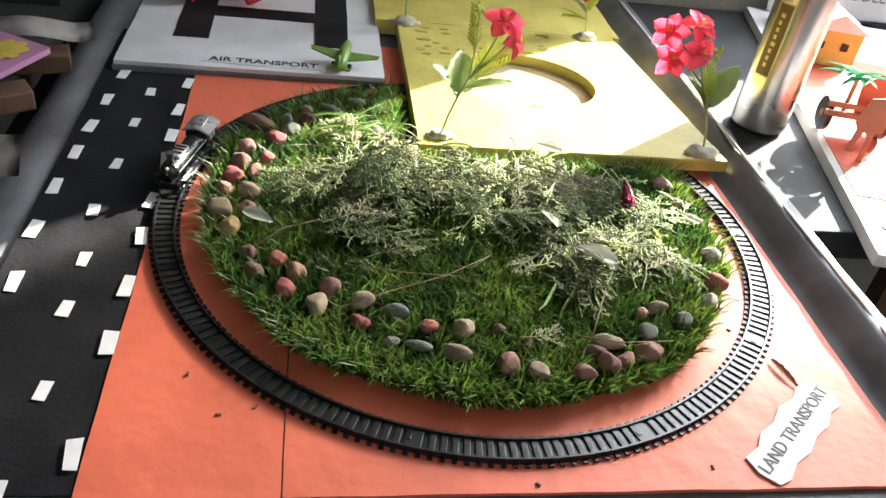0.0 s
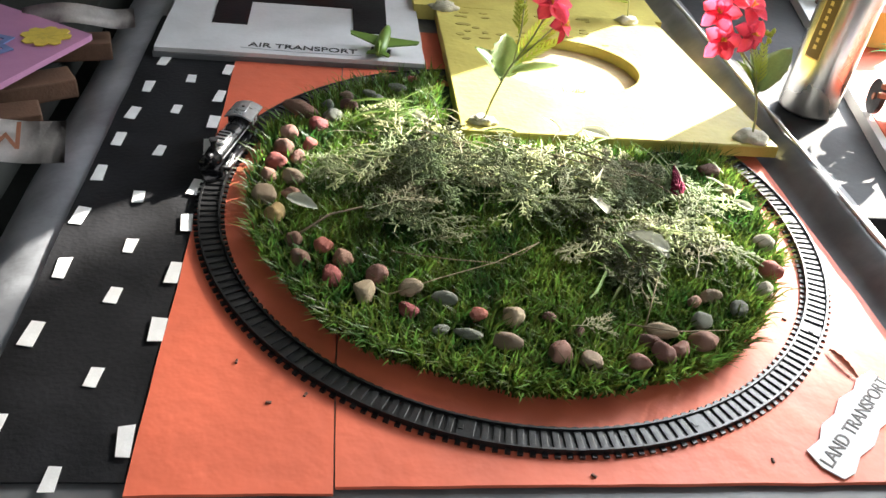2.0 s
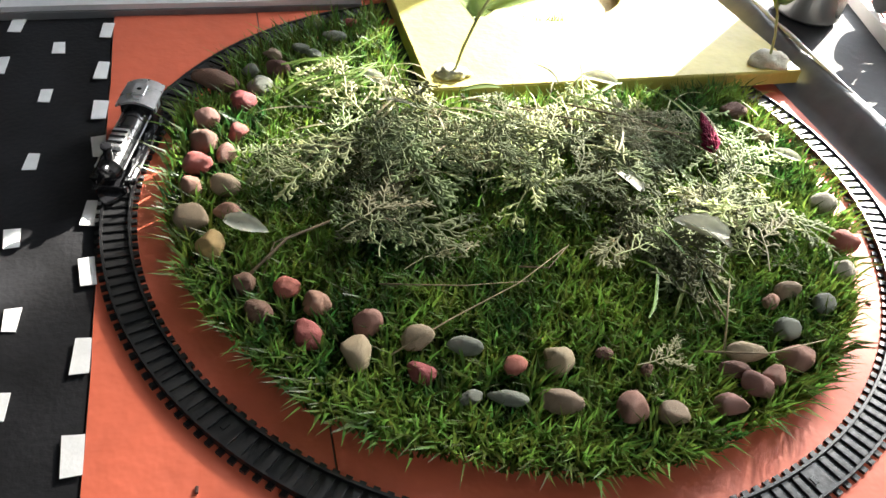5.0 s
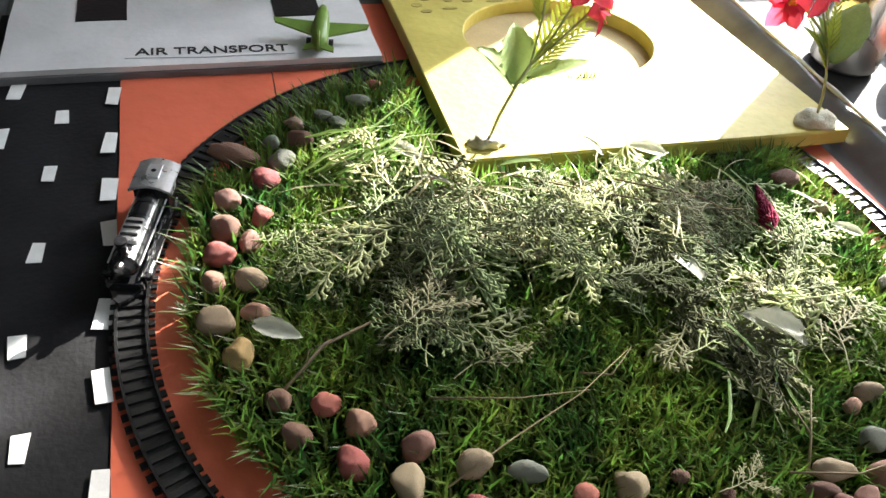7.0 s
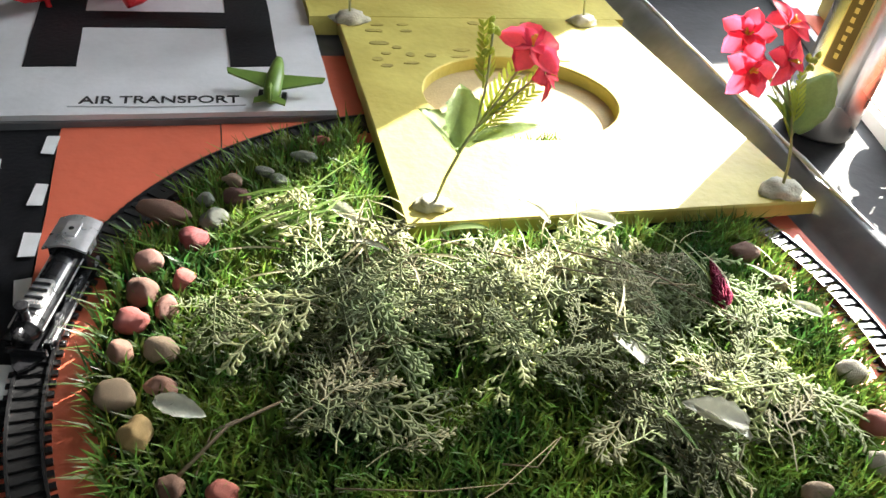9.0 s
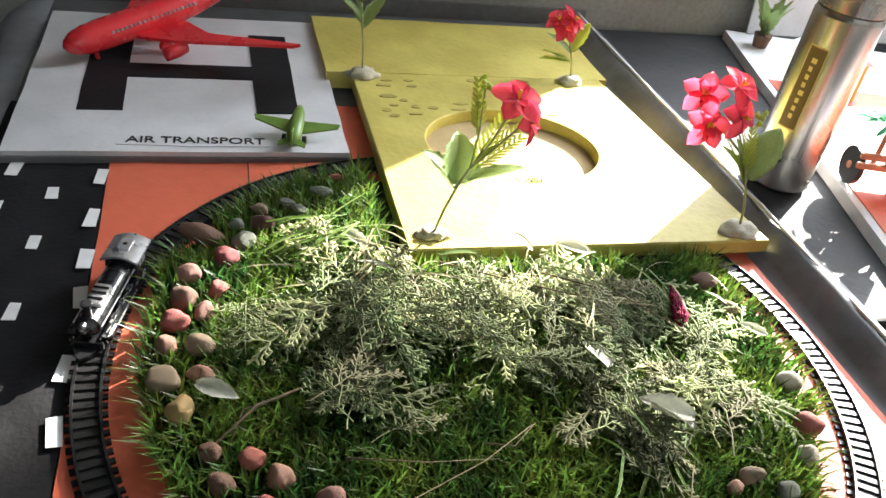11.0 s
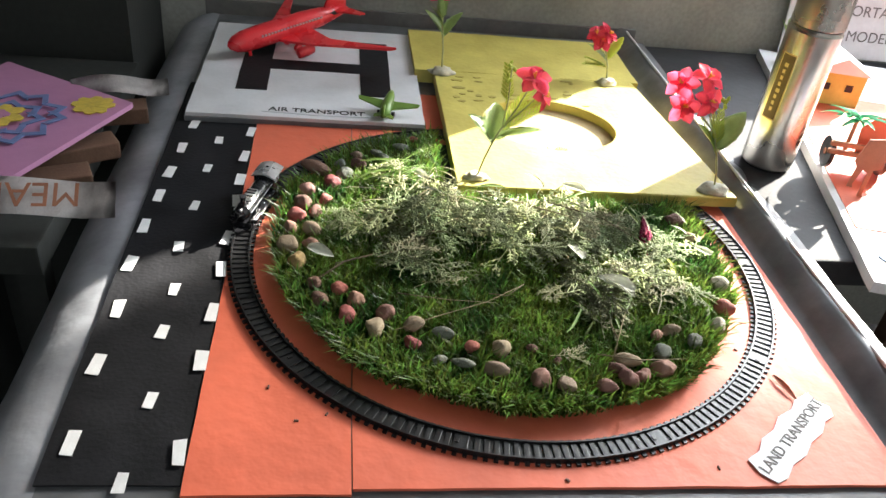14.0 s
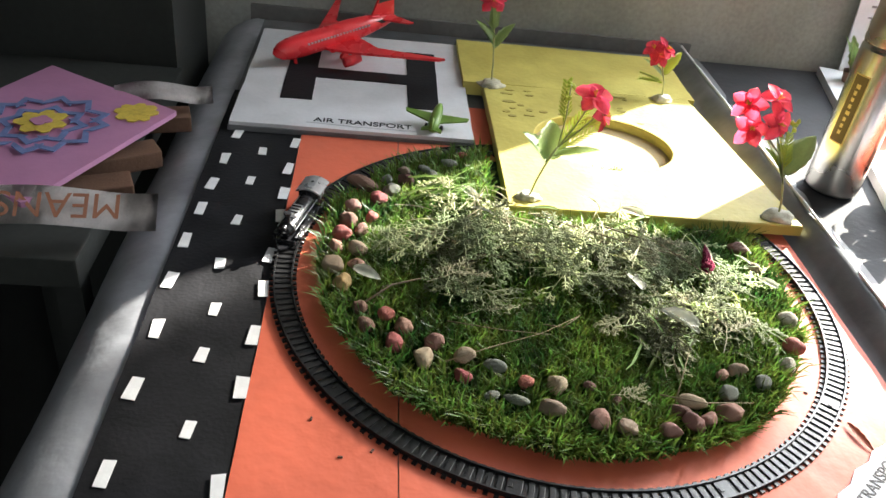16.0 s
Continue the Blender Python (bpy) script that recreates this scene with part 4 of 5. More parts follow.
for bx, by in ((-0.260, -0.228), (-0.232, -0.270), (0.150, -0.325), (0.005, -0.338), (-0.205, -0.262), (0.232, -0.165)):
    crumb = part("crumb", block(-0.0022, -0.0010, 0.0022, 0.0022, 0.0010, 0.0040, 0.0006), STONE_BROWN)
    crumb.matrix_world = pose(bx, by, 0, 0, 0, rng.uniform(0, 180))
    tagged(crumb, "tiny dark crumb lying on the orange paper", "crumb", group="crumbs on the orange paper")


def plume(length, seed):
    """A tapering flower plume of many small overlapping scales, along +y."""
    r = random.Random(seed)
    verts, tris = [], []
    for k in range(420):
        t = r.random() ** 0.8
        a, rad = r.uniform(0, 2 * math.pi), length * 0.19 * (1 - t) ** 0.8 * min(1, 0.4 + 4 * t)
        p = Vector((math.cos(a) * rad * 0.5, t * length, math.sin(a) * rad * 0.5))
        q = p + Vector((math.cos(a) * rad * 0.7, length * 0.09, math.sin(a) * rad * 0.7))
        spindle(verts, tris, p, q, 0.0011)
    return from_arrays("plume", [tuple(v) for v in verts], tris)


celosia = thing("crimson_flower_plume", "crimson feathery flower plume lying on the sprigs", "flower")
linked("plume", plume(0.042, 5), CELOSIA, celosia)
part("stalk", tube([(0, -0.035, -0.004), (0, 0, 0), (0, 0.02, 0)], 0.0010, 6), STALK, celosia)
celosia.matrix_world = pose(0.171, -0.010, 0.034, 16, 0, -8)
# ---- artificial flowers in putty on the yellow board ----
def petal_mesh(length, width, curl):
    return leaf_mesh(length, width, curl, 0.3, 0.07, 7)


def blossom(parent, at, size, facing, seed, petals=5):
    r = random.Random(seed)
    head = part("blossom", tube([(0, 0, -size * 0.35), (0, 0, 0)], [0.0012, 0.0024], 8), STEM, parent)
    head.matrix_local = Matrix.Translation(at) @ Vector(facing).to_track_quat("Z", "Y").to_matrix().to_4x4()
    for ring, (tilt, scale, n) in enumerate(((6, 1.12, petals), (50, 0.66, 2))):
        for k in range(n):
            p = part("petal", petal_mesh(size * scale * r.uniform(0.9, 1.1), size * 0.80 * scale, r.uniform(0.1, 0.6)), PETAL, head, smooth=True)
            p.matrix_local = pose(0, 0, 0.001 * ring, 0, 0, 360 * k / n + ring * 30 + r.uniform(-8, 8)) @ pose(0, 0.001, 0, tilt + r.uniform(-8, 8))
    for k in range(7):
        a = r.uniform(0, 2 * math.pi)
        part("stamen", tube([(0, 0, 0), (0.003 * math.cos(a), 0.003 * math.sin(a), size * 0.45)], [0.0004, 0.0008], 5), STAMEN, head)
    return head


def flower_leaf(parent, at, length, width, turn, tip, lean=0.0, mat=None, teeth=0.08):
    ob = part("leaf", leaf_mesh(length, width, 0.35, 0.25, teeth, 10), mat or LEAF, parent, smooth=True)
    ob.matrix_local = pose(*at, 0, 0, turn) @ pose(0, 0, 0, tip, lean)


def feather(parent, at, length, turn, tip, mat):
    """A side shoot with narrow leaflets."""
    shoot = part("side_shoot", tube([(0, 0, 0), (0, length * 0.5, 0.002), (0, length, 0)], [0.0009, 0.0007, 0.0003], 5), mat, parent)
    shoot.matrix_local = pose(*at, 0, 0, turn) @ pose(0, 0, 0, tip)
    for k in range(9):
        t = (k + 1) / 10
        for s in (-1, 1):
            ob = part("leaflet", leaf_mesh(length * 0.34 * (1 - 0.55 * t), 0.0030, 0.2, 0.2, 0, 4), mat, shoot)
            ob.matrix_local = pose(0, length * t, 0.001, 0, 0, -s * 42) @ pose(0, 0, 0, 12)


def putty(parent, seed, size=0.017):
    r = random.Random(seed)
    bm = bmesh.new()
    bmesh.ops.create_icosphere(bm, subdivisions=3, radius=1)
    for v in bm.verts:
        n = 1 + 0.45 * noise.noise(v.co * 1.6 + Vector((seed, 0, 0))) + 0.12 * noise.noise(v.co * 5)
        v.co = Vector((v.co.x * n * size * 1.25, v.co.y * n * size * 0.85, max(0.0, v.co.z * n * size * 0.55 + 0.002)))
    part("putty_base", bm, PASTE, parent, "lump of grey putty", smooth=True)


def stem(parent, points, r=0.0014):
    part("stem", tube(points, r, 7), STEM, parent, smooth=True)


top = BOARD_TOP
f1 = thing("artificial_flower", "red artificial flower leaning from a putty lump on the yellow board", "artificial flower", (-0.018, 0.140, top), group="flowers on the yellow board")
putty(f1, 2, 0.012)
stem(f1, [(0, 0, 0), (0.006, -0.002, 0.030), (0.014, -0.006, 0.060), (0.022, -0.008, 0.080)])
stem(f1, [(0.022, -0.008, 0.080), (0.036, -0.012, 0.110), (0.050, -0.016, 0.150)], 0.0010)
stem(f1, [(0.022, -0.008, 0.080), (0.040, -0.014, 0.105), (0.058, -0.018, 0.130)], 0.0009)
stem(f1, [(0.022, -0.008, 0.080), (0.024, -0.009, 0.120), (0.022, -0.009, 0.162)], 0.0009)
blossom(f1, (0.051, -0.016, 0.152), 0.024, (-0.1, -0.5, 0.8), 1)
blossom(f1, (0.064, -0.018, 0.132), 0.019, (0.7, -0.4, 0.35), 2)
flower_leaf(f1, (0.014, -0.006, 0.062), 0.050, 0.046, 12, 68, 10, teeth=0.12)
flower_leaf(f1, (0.012, -0.008, 0.058), 0.050, 0.040, 70, 55, 0)
flower_leaf(f1, (0.020, -0.010, 0.070), 0.060, 0.014, -82, 22, 20)
for at, n, turn, tip in (((0.024, -0.009, 0.085), 0.060, -60, 50), ((0.026, -0.009, 0.088), 0.055, -80, 38), ((0.022, -0.009, 0.115), 0.050, 20, 75)):
    feather(f1, at, n, turn, tip, LEAF_LIME)
feather(f1, (0.024, -0.009, 0.078), 0.058, -72, 26, LEAF_LIME)
for k in range(10):
    b = part("bud", turned([(0.0004, 0), (0.0022, 0.0025), (0.0018, 0.005), (0.0003, 0.0065)], 8), LEAF_LIME, f1)
    b.matrix_local = pose(0.022 + rng.uniform(-0.006, 0.006), -0.009 + rng.uniform(-0.005, 0.005), 0.150 + rng.uniform(-0.012, 0.016), rng.uniform(-40, 40), rng.uniform(-40, 40), 0)

f2 = thing("artificial_flower", "bunch of red artificial blossoms with large green leaves in putty", "artificial flower", (0.316, 0.136, top), group="flowers on the yellow board")
putty(f2, 5, 0.017)
stem(f2, [(0, 0, 0), (-0.004, 0.001, 0.028), (-0.010, 0.003, 0.050)])
for tip in ((-0.052, 0.028, 0.112), (-0.062, 0.034, 0.124), (-0.044, 0.024, 0.130)):
    stem(f2, [(-0.010, 0.003, 0.050), (-0.020, 0.010, 0.082), tip], 0.0010)
for n, (at, facing) in enumerate((((-0.036, 0.020, 0.124), (0.3, -0.8, 0.4)), ((-0.066, 0.024, 0.112), (-0.3, -0.8, 0.4)), ((-0.044, 0.028, 0.152), (0.2, -0.5, 0.8)), ((-0.074, 0.034, 0.140), (-0.5, -0.6, 0.6)))):
    blossom(f2, at, 0.023, facing, 11 + n)
flower_leaf(f2, (-0.012, 0.004, 0.062), 0.066, 0.046, -62, 58, -8, teeth=0.04)
flower_leaf(f2, (-0.014, 0.006, 0.060), 0.046, 0.024, 60, 55)
flower_leaf(f2, (-0.012, 0.006, 0.056), 0.050, 0.022, 30, 70)
for at, n, turn, tip in (((-0.012, 0.006, 0.056), 0.060, 60, 52), ((-0.016, 0.008, 0.070), 0.050, 45, 65), ((-0.014, 0.008, 0.066), 0.050, 10, 72)):
    feather(f2, at, n, turn, tip, LEAF_LIME)
for k in range(6):
    b = part("bud", turned([(0.0004, 0), (0.0026, 0.003), (0.002, 0.006), (0.0003, 0.008)], 8), LEAF_LIME, f2)
    b.matrix_local = pose(-0.018 + rng.uniform(-0.006, 0.006), 0.012 + rng.uniform(-0.005, 0.005), 0.125 + rng.uniform(-0.012, 0.020), rng.uniform(-40, 40), rng.uniform(-40, 40), 0)

f3 = thing("artificial_flower", "tall red artificial flower standing in putty on the yellow board", "artificial flower", (-0.032, 0.490, top), group="flowers on the yellow board")
putty(f3, 8, 0.016)
stem(f3, [(0, 0, 0), (-0.002, 0, 0.04), (-0.008, 0.001, 0.09), (-0.015, 0.002, 0.140)])
for n, (at, facing) in enumerate((((-0.018, 0.000, 0.156), (0, -0.8, 0.5)), ((-0.026, 0.004, 0.166), (-0.5, -0.5, 0.7)), ((-0.008, 0.002, 0.166), (0.6, -0.5, 0.6)), ((-0.016, 0.000, 0.142), (0.1, -0.9, 0.1)))):
    blossom(f3, at, 0.024, facing, 31 + n)
flower_leaf(f3, (-0.004, 0, 0.066), 0.052, 0.026, 62, 55)
flower_leaf(f3, (-0.004, 0, 0.064), 0.052, 0.026, -60, 58)
flower_leaf(f3, (-0.006, 0, 0.080), 0.044, 0.018, 100, 66)
for turn in (20, -30, 150):
    feather(f3, (-0.010, 0, 0.090), 0.042, turn, 72, LEAF)

f4 = thing("artificial_flower", "short red artificial flower with pale leaves in putty", "artificial flower", (0.256, 0.488, top), group="flowers on the yellow board")
putty(f4, 12, 0.015)
stem(f4, [(0, 0, 0), (-0.004, 0.002, 0.030), (-0.016, 0.005, 0.066)])
for n, (at, facing) in enumerate((((-0.024, 0.004, 0.078), (0, -0.8, 0.5)), ((-0.014, 0.006, 0.086), (0.4, -0.5, 0.7)), ((-0.032, 0.008, 0.084), (-0.5, -0.4, 0.7)))):
    blossom(f4, at, 0.020, facing, 41 + n)
flower_leaf(f4, (-0.008, 0.002, 0.044), 0.052, 0.024, -50, 52, 0, LEAF_LIME)
flower_leaf(f4, (-0.008, 0.002, 0.040), 0.046, 0.022, 62, 42, 0)
for turn, tip in ((75, 15), (60, -8), (95, 8)):
    feather(f4, (-0.006, 0.002, 0.030), 0.042, turn, tip, LEAF_LIME)

# ---- the red toy jet ----
jet = thing("toy_jet", "glossy red plastic toy airliner parked on the white board", "toy airplane")
body = [(0.0008, -0.094), (0.006, -0.091), (0.0118, -0.083), (0.0150, -0.070), (0.0162, -0.052), (0.0162, 0.030), (0.0138, 0.060), (0.0095, 0.085), (0.0052, 0.104), (0.002, 0.110)]
fuselage = turned(body, 32, m=pose(0, 0, 0, -90))
part("fuselage", fuselage, RED_PLASTIC, jet, smooth=True)
for s in (-1, 1):
    for k in range(20):
        part("cabin_window", block(s * 0.0150 - 0.0012, -0.046 + 0.0052 * k, 0.0045, s * 0.0150 + 0.0012, -0.0433 + 0.0052 * k, 0.0072), CHROME, jet)
    wing = slab([(s * 0.012, -0.022), (s * 0.05, 0.004), (s * 0.140, 0.090), (s * 0.143, 0.099), (s * 0.06, 0.040), (s * 0.012, 0.036)], -0.0105, -0.0070)
    for v in wing.verts:
        v.co.z -= 0.00 + 0.06 * max(0, abs(v.co.x) - 0.03) * 0.3
    part("wing", wing, RED_PLASTIC, jet)
    engine = part("engine", turned([(0.004, -0.014), (0.0072, -0.013), (0.0076, 0.0), (0.006, 0.012), (0.003, 0.014)], 20, m=pose(s * 0.052, 0.002, -0.018, -90)), RED_PLASTIC, jet, smooth=True)
    part("tailplane", slab([(s * 0.004, 0.078), (s * 0.044, 0.104), (s * 0.046, 0.112), (s * 0.004, 0.102)], 0.004, 0.0062), RED_PLASTIC, jet)
    w = part("wheel", turned([(0.003, -0.003), (0.0065, -0.003), (0.0065, 0.003), (0.003, 0.003)], 18, m=pose(s * 0.018, 0.008, -0.0285, 0, 90)), RED_PLASTIC, jet)
    part("strut", tube([(s * 0.016, 0.008, -0.012), (s * 0.018, 0.008, -0.028)], 0.0022, 8), RED_PLASTIC, w)
fin = slab([(0.066, 0.008), (0.098, 0.060), (0.112, 0.062), (0.106, 0.004)], -0.0018, 0.0018, m=Matrix(((0, 0, 1, 0), (1, 0, 0, 0), (0, 1, 0, 0), (0, 0, 0, 1))))
fin_ob = part("tail_fin", fin, RED_PLASTIC, jet)
for s in (-1, 1):
    band = slab([(0.080, 0.028), (0.093, 0.050), (0.108, 0.050), (0.106, 0.028)], 0.0019 if s > 0 else -0.0024, 0.0024 if s > 0 else -0.0019, m=Matrix(((0, 0, 1, 0), (1, 0, 0, 0), (0, 1, 0, 0), (0, 0, 0, 1))))
    part("tail_band", band, INK, fin_ob, "dark painted tail band")
    spot = slab([(0.097 + 0.006 * math.cos(a), 0.040 + 0.007 * math.sin(a)) for a in (math.pi * 2 * k / 14 for k in range(14))], 0.0025 if s > 0 else -0.0030, 0.0030 if s > 0 else -0.0025, m=Matrix(((0, 0, 1, 0), (1, 0, 0, 0), (0, 1, 0, 0), (0, 0, 0, 1))))
    part("tail_emblem", spot, YELLOW_PAINT, fin_ob, "plain yellow oval")
    part("tail_stripe", block(s * 0.0098 - 0.0008, 0.070, 0.001, s * 0.0098 + 0.0008, 0.086, 0.006), INK, jet)
nose = part("nose_wheel", turned([(0.002, -0.003), (0.0052, -0.003), (0.0052, 0.003), (0.002, 0.003)], 16, m=pose(0, -0.062, -0.034, 0, 90)), RED_PLASTIC, jet)
part("strut", tube([(0, -0.062, -0.016), (0, -0.062, -0.034)], 0.0026, 8), RED_PLASTIC, nose)
jet.matrix_world = pose(-0.296, 0.575, 0.0540, 9, 0, -57) @ Matrix.Scale(1.15, 4)

# ---- the green toy plane ----
plane = thing("toy_plane", "small olive-green plastic toy plane on the white board", "toy airplane")
part("fuselage", turned([(0.001, -0.030), (0.006, -0.027), (0.0085, -0.018), (0.0085, 0.005), (0.006, 0.022), (0.0035, 0.030)], 22, m=pose(0, 0, 0, -90)), GREEN_PLASTIC, plane, smooth=True)
for s in (-1, 1):
    part("wing", slab([(s * 0.004, -0.012), (s * 0.046, 0.004), (s * 0.048, 0.010), (s * 0.004, 0.008)], -0.002, 0.0006), GREEN_PLASTIC, plane)
    part("tailplane", slab([(s * 0.002, -0.030), (s * 0.015, -0.034), (s * 0.015, -0.028), (s * 0.002, -0.020)], 0.001, 0.0026), GREEN_PLASTIC, plane)
    part("wheel", turned([(0.002, -0.0022), (0.0058, -0.0022), (0.0058, 0.0022), (0.002, 0.0022)], 18, m=pose(s * 0.011, -0.014, -0.0085, 0, 90)), BLACK_PLASTIC, plane)
part("tail_fin", slab([(-0.034, 0.004), (-0.030, 0.020), (-0.023, 0.020), (-0.014, 0.006)], -0.001, 0.001, m=Matrix(((0, 0, 1, 0), (1, 0, 0, 0), (0, 1, 0, 0), (0, 0, 0, 1)))), GREEN_PLASTIC, plane)
plane.matrix_world = pose(-0.128, 0.349, 0.0290, 16, 0, -14)

# ---- paper label on the orange sheet ----
tag = thing("paper_label", "torn white paper label with handwritten words on orange paper", "label", (0.241, -0.287, 0.0035), 42)
part("paper", slab([(-0.069, -0.014), (-0.057, -0.018), (-0.037, -0.015), (-0.016, -0.019), (0.005, -0.016), (0.025, -0.019), (0.043, -0.015), (0.057, -0.018), (0.067, -0.010), (0.065, 0.003), (0.069, 0.014), (0.049, 0.019), (0.033, 0.016), (0.012, 0.021), (-0.008, 0.017), (-0.029, 0.020), (-0.045, 0.015), (-0.064, 0.018), (-0.071, 0.003)], 0, 0.0010), WHITE_PAPER, tag)
lettering("LAND TRANSPORT", 0.0155, PENCIL, tag, pose(0, 0.001, 0.0013), bold=0.0001)

# ---- the steel flask ----
flask = thing("steel_flask", "tall brushed steel vacuum flask with a screw cap", "flask", (0.470, 0.284, 0.0), -50)
part("body", turned([(0.036, 0.0), (0.0385, 0.003), (0.0385, 0.214), (0.0372, 0.2165), (0.0368, 0.220)], 64), STEEL, flask, smooth=False)
part("seam", turned([(0.0366, 0.2185), (0.0366, 0.2225)], 64), STEEL_DARK, flask)
part("cap", turned([(0.0370, 0.2215), (0.0382, 0.2225), (0.0376, 0.272), (0.0350, 0.283), (0.0310, 0.2868), (0.0290, 0.2862)], 64), STEEL, flask)


def curved_plate(r, a0, a1, z0, z1, thick, steps=12):
    bm = bmesh.new()
    rows = []
    for k in range(steps + 1):
        a = radians(a0 + (a1 - a0) * k / steps)
        rows.append([bm.verts.new((q * math.cos(a), q * math.sin(a), z)) for q, z in ((r, z0), (r + thick, z0), (r + thick, z1), (r, z1))])
    for a, b in zip(rows, rows[1:]):
        for k in range(4):
            bm.faces.new((a[k], b[k], b[(k + 1) % 4], a[(k + 1) % 4]))
    bm.faces.new(rows[0][::-1])
    bm.faces.new(rows[-1])
    return bm


PLATE_TURN = -104.0
gold = part("label_border", curved_plate(0.0385, PLATE_TURN - 17, PLATE_TURN + 17, 0.080, 0.182, 0.0003), GOLD, flask)
part("label_plate", curved_plate(0.0385, PLATE_TURN - 15, PLATE_TURN + 15, 0.082, 0.180, 0.0005), PLATE, gold)
for k in range(8):
    part("label_bar", curved_plate(0.0385, PLATE_TURN - 4, PLATE_TURN + (5 if k in (0, 4) else 2.5), 0.168 - 0.0098 * k - 0.0058, 0.168 - 0.0098 * k, 0.0007, 6), GOLD, gold)

# ---- the neighbouring desk and its model ----
DARK_DESK = material("dark_desk_paper", (0.030, 0.030, 0.032), 0.65, vary=0.35, scale=16, bump=0.3, fine=90, gloss=0.25)
desk = thing("side_desk", "dark wooden desk beside the display table under black paper", "desk")
part("desk_top", block(0.402, 0.020, -0.045, 1.35, 0.775, -0.004, 0.004), DARK_DESK, desk)
for x, y in ((0.45, 0.07), (1.28, 0.07), (0.45, 0.72), (1.28, 0.72)):
    part("leg", block(x - 0.025, y - 0.025, -0.75, x + 0.025, y + 0.025, -0.045), WOOD, desk)
bench = thing("dark_bench", "low dark wooden bench in front of the side desk", "bench")
part("bench_top", block(0.43, -0.42, -0.16, 1.3, -0.02, -0.12, 0.004), DARK_DESK, bench)
for x, y in ((0.47, -0.38), (1.25, -0.38), (0.47, -0.06), (1.25, -0.06)):
    part("leg", block(x - 0.02, y - 0.02, -0.75, x + 0.02, y + 0.02, -0.16), WOOD, bench)

farm = thing("model_base", "orange and white paper covered base of another school model", "model board", (0.462, -0.045, -0.004), -14)
part("board", paper_sheet(0.0, 0.0, 0.55, 0.83, 0.0, 0.016, 0.0005), WHITE_PAPER, farm)
part("orange_field", paper_sheet(0.012, 0.13, 0.50, 0.62, 0.0160, 0.0174, 0.0004), ORANGE, farm)
part("blue_pond", slab([(0.04 + 0.07 * math.cos(a) * (1 + 0.2 * math.sin(3 * a)) + 0.06, 0.05 + 0.045 * math.sin(a)) for a in (2 * math.pi * k / 24 for k in range(24))], 0.0165, 0.0178), BLUE_CARD, farm)

sign = thing("standing_sign", "white card sign with faint pencil lettering standing at the back", "sign", (0.850, 0.735, 0.014), -3)
part("card", block(-0.155, -0.002, 0, 0.20, 0.002, 0.150, 0.001, m=pose(0, 0, 0, -10)), WHITE_PAPER, sign)
for text, x, z in (("TRANSPORTATION", 0.0, 0.095), ("MODEL", 0.03, 0.045)):
    lettering(text, 0.030, PENCIL, sign, pose(x, 0, 0, -10) @ pose(0, -0.0026, z, 90))
for k in range(2):
    part("word_bar", block(-0.13 + 0.17 * k, -0.0035, 0.124, -0.02 + 0.17 * k, -0.002, 0.128, m=pose(0, 0, 0, -10)), PENCIL, sign)

plant = thing("paper_plant", "dark green paper plant in a small brown pot", "paper plant", (0.690, 0.690, 0.012))
part("pot", turned([(0.012, 0), (0.015, 0.02), (0.016, 0.022)], 14), WOOD, plant)
for k in range(7):
    ob = part("leaf", leaf_mesh(0.075, 0.026, 0.2, 0.3, 0.2, 12), LEAF, plant)
    ob.matrix_local = pose(0, 0, 0.018, 0, 0, k * 51) @ pose(0, 0, 0, 62 + 6 * (k % 3))

cart = thing("paper_cart", "brown card ox cart model on orange paper", "model cart", (0.580, 0.222, 0.0135), -14)
cart.scale = (0.8, 0.8, 0.8)
for z in (0.040, 0.056):
    part("cart_rail", block(-0.065, -0.004, z, 0.060, 0.004, z + 0.010, 0.003), BROWN_CARD, cart)
part("cart_bed", block(-0.055, 0.004, 0.036, 0.055, 0.060, 0.041, 0.002), BROWN_CARD, cart)
for x in (-0.052, 0.050):
    wheel = part("cart_wheel", turned([(0.010, -0.004), (0.030, -0.004), (0.030, 0.004), (0.010, 0.004)], 26, m=pose(x, 0.030, 0.030, 0, 90)), BLACK_PLASTIC, cart)
    part("hub", turned([(0.006, -0.006), (0.006, 0.006)], 14, m=pose(x, 0.030, 0.030, 0, 90)), BROWN_CARD, wheel)
ox = slab([(-0.020, 0.055), (-0.012, 0.092), (0.010, 0.098), (0.022, 0.086), (0.018, 0.050), (0.010, 0.046), (0.009, 0.004), (0.012, 0.0), (0.003, 0.0), (0.004, 0.040), (-0.004, 0.044), (-0.010, 0.018), (-0.008, 0.012), (-0.016, 0.012), (-0.014, 0.046)], -0.0015, 0.0015, m=pose(0, 0, 0, 90))
ob = tagged(part("card_ox", ox, BROWN_CARD), "brown cardboard cut-out of an animal, standing", "card figure")
ob.matrix_world = pose(0.550, 0.165, 0.0138, 0, 0, -25) @ Matrix.Scale(0.95, 4)
crepe = thing("crepe_tuft", "tuft of bright green crepe paper on the cart", "paper tuft", (0.565, 0.246, 0.095))
for k in range(16):
    ob = part("crepe_leaf", leaf_mesh(rng.uniform(0.035, 0.06), 0.012, 0.7, 0.4, 0.1, 6), GREEN_PAPER, crepe)
    ob.matrix_local = pose(rng.uniform(-0.012, 0.012), rng.uniform(-0.01, 0.01), 0, 0, 0, k * 22.5 + rng.uniform(-10, 10)) @ pose(0, 0, 0, rng.uniform(-10, 55))
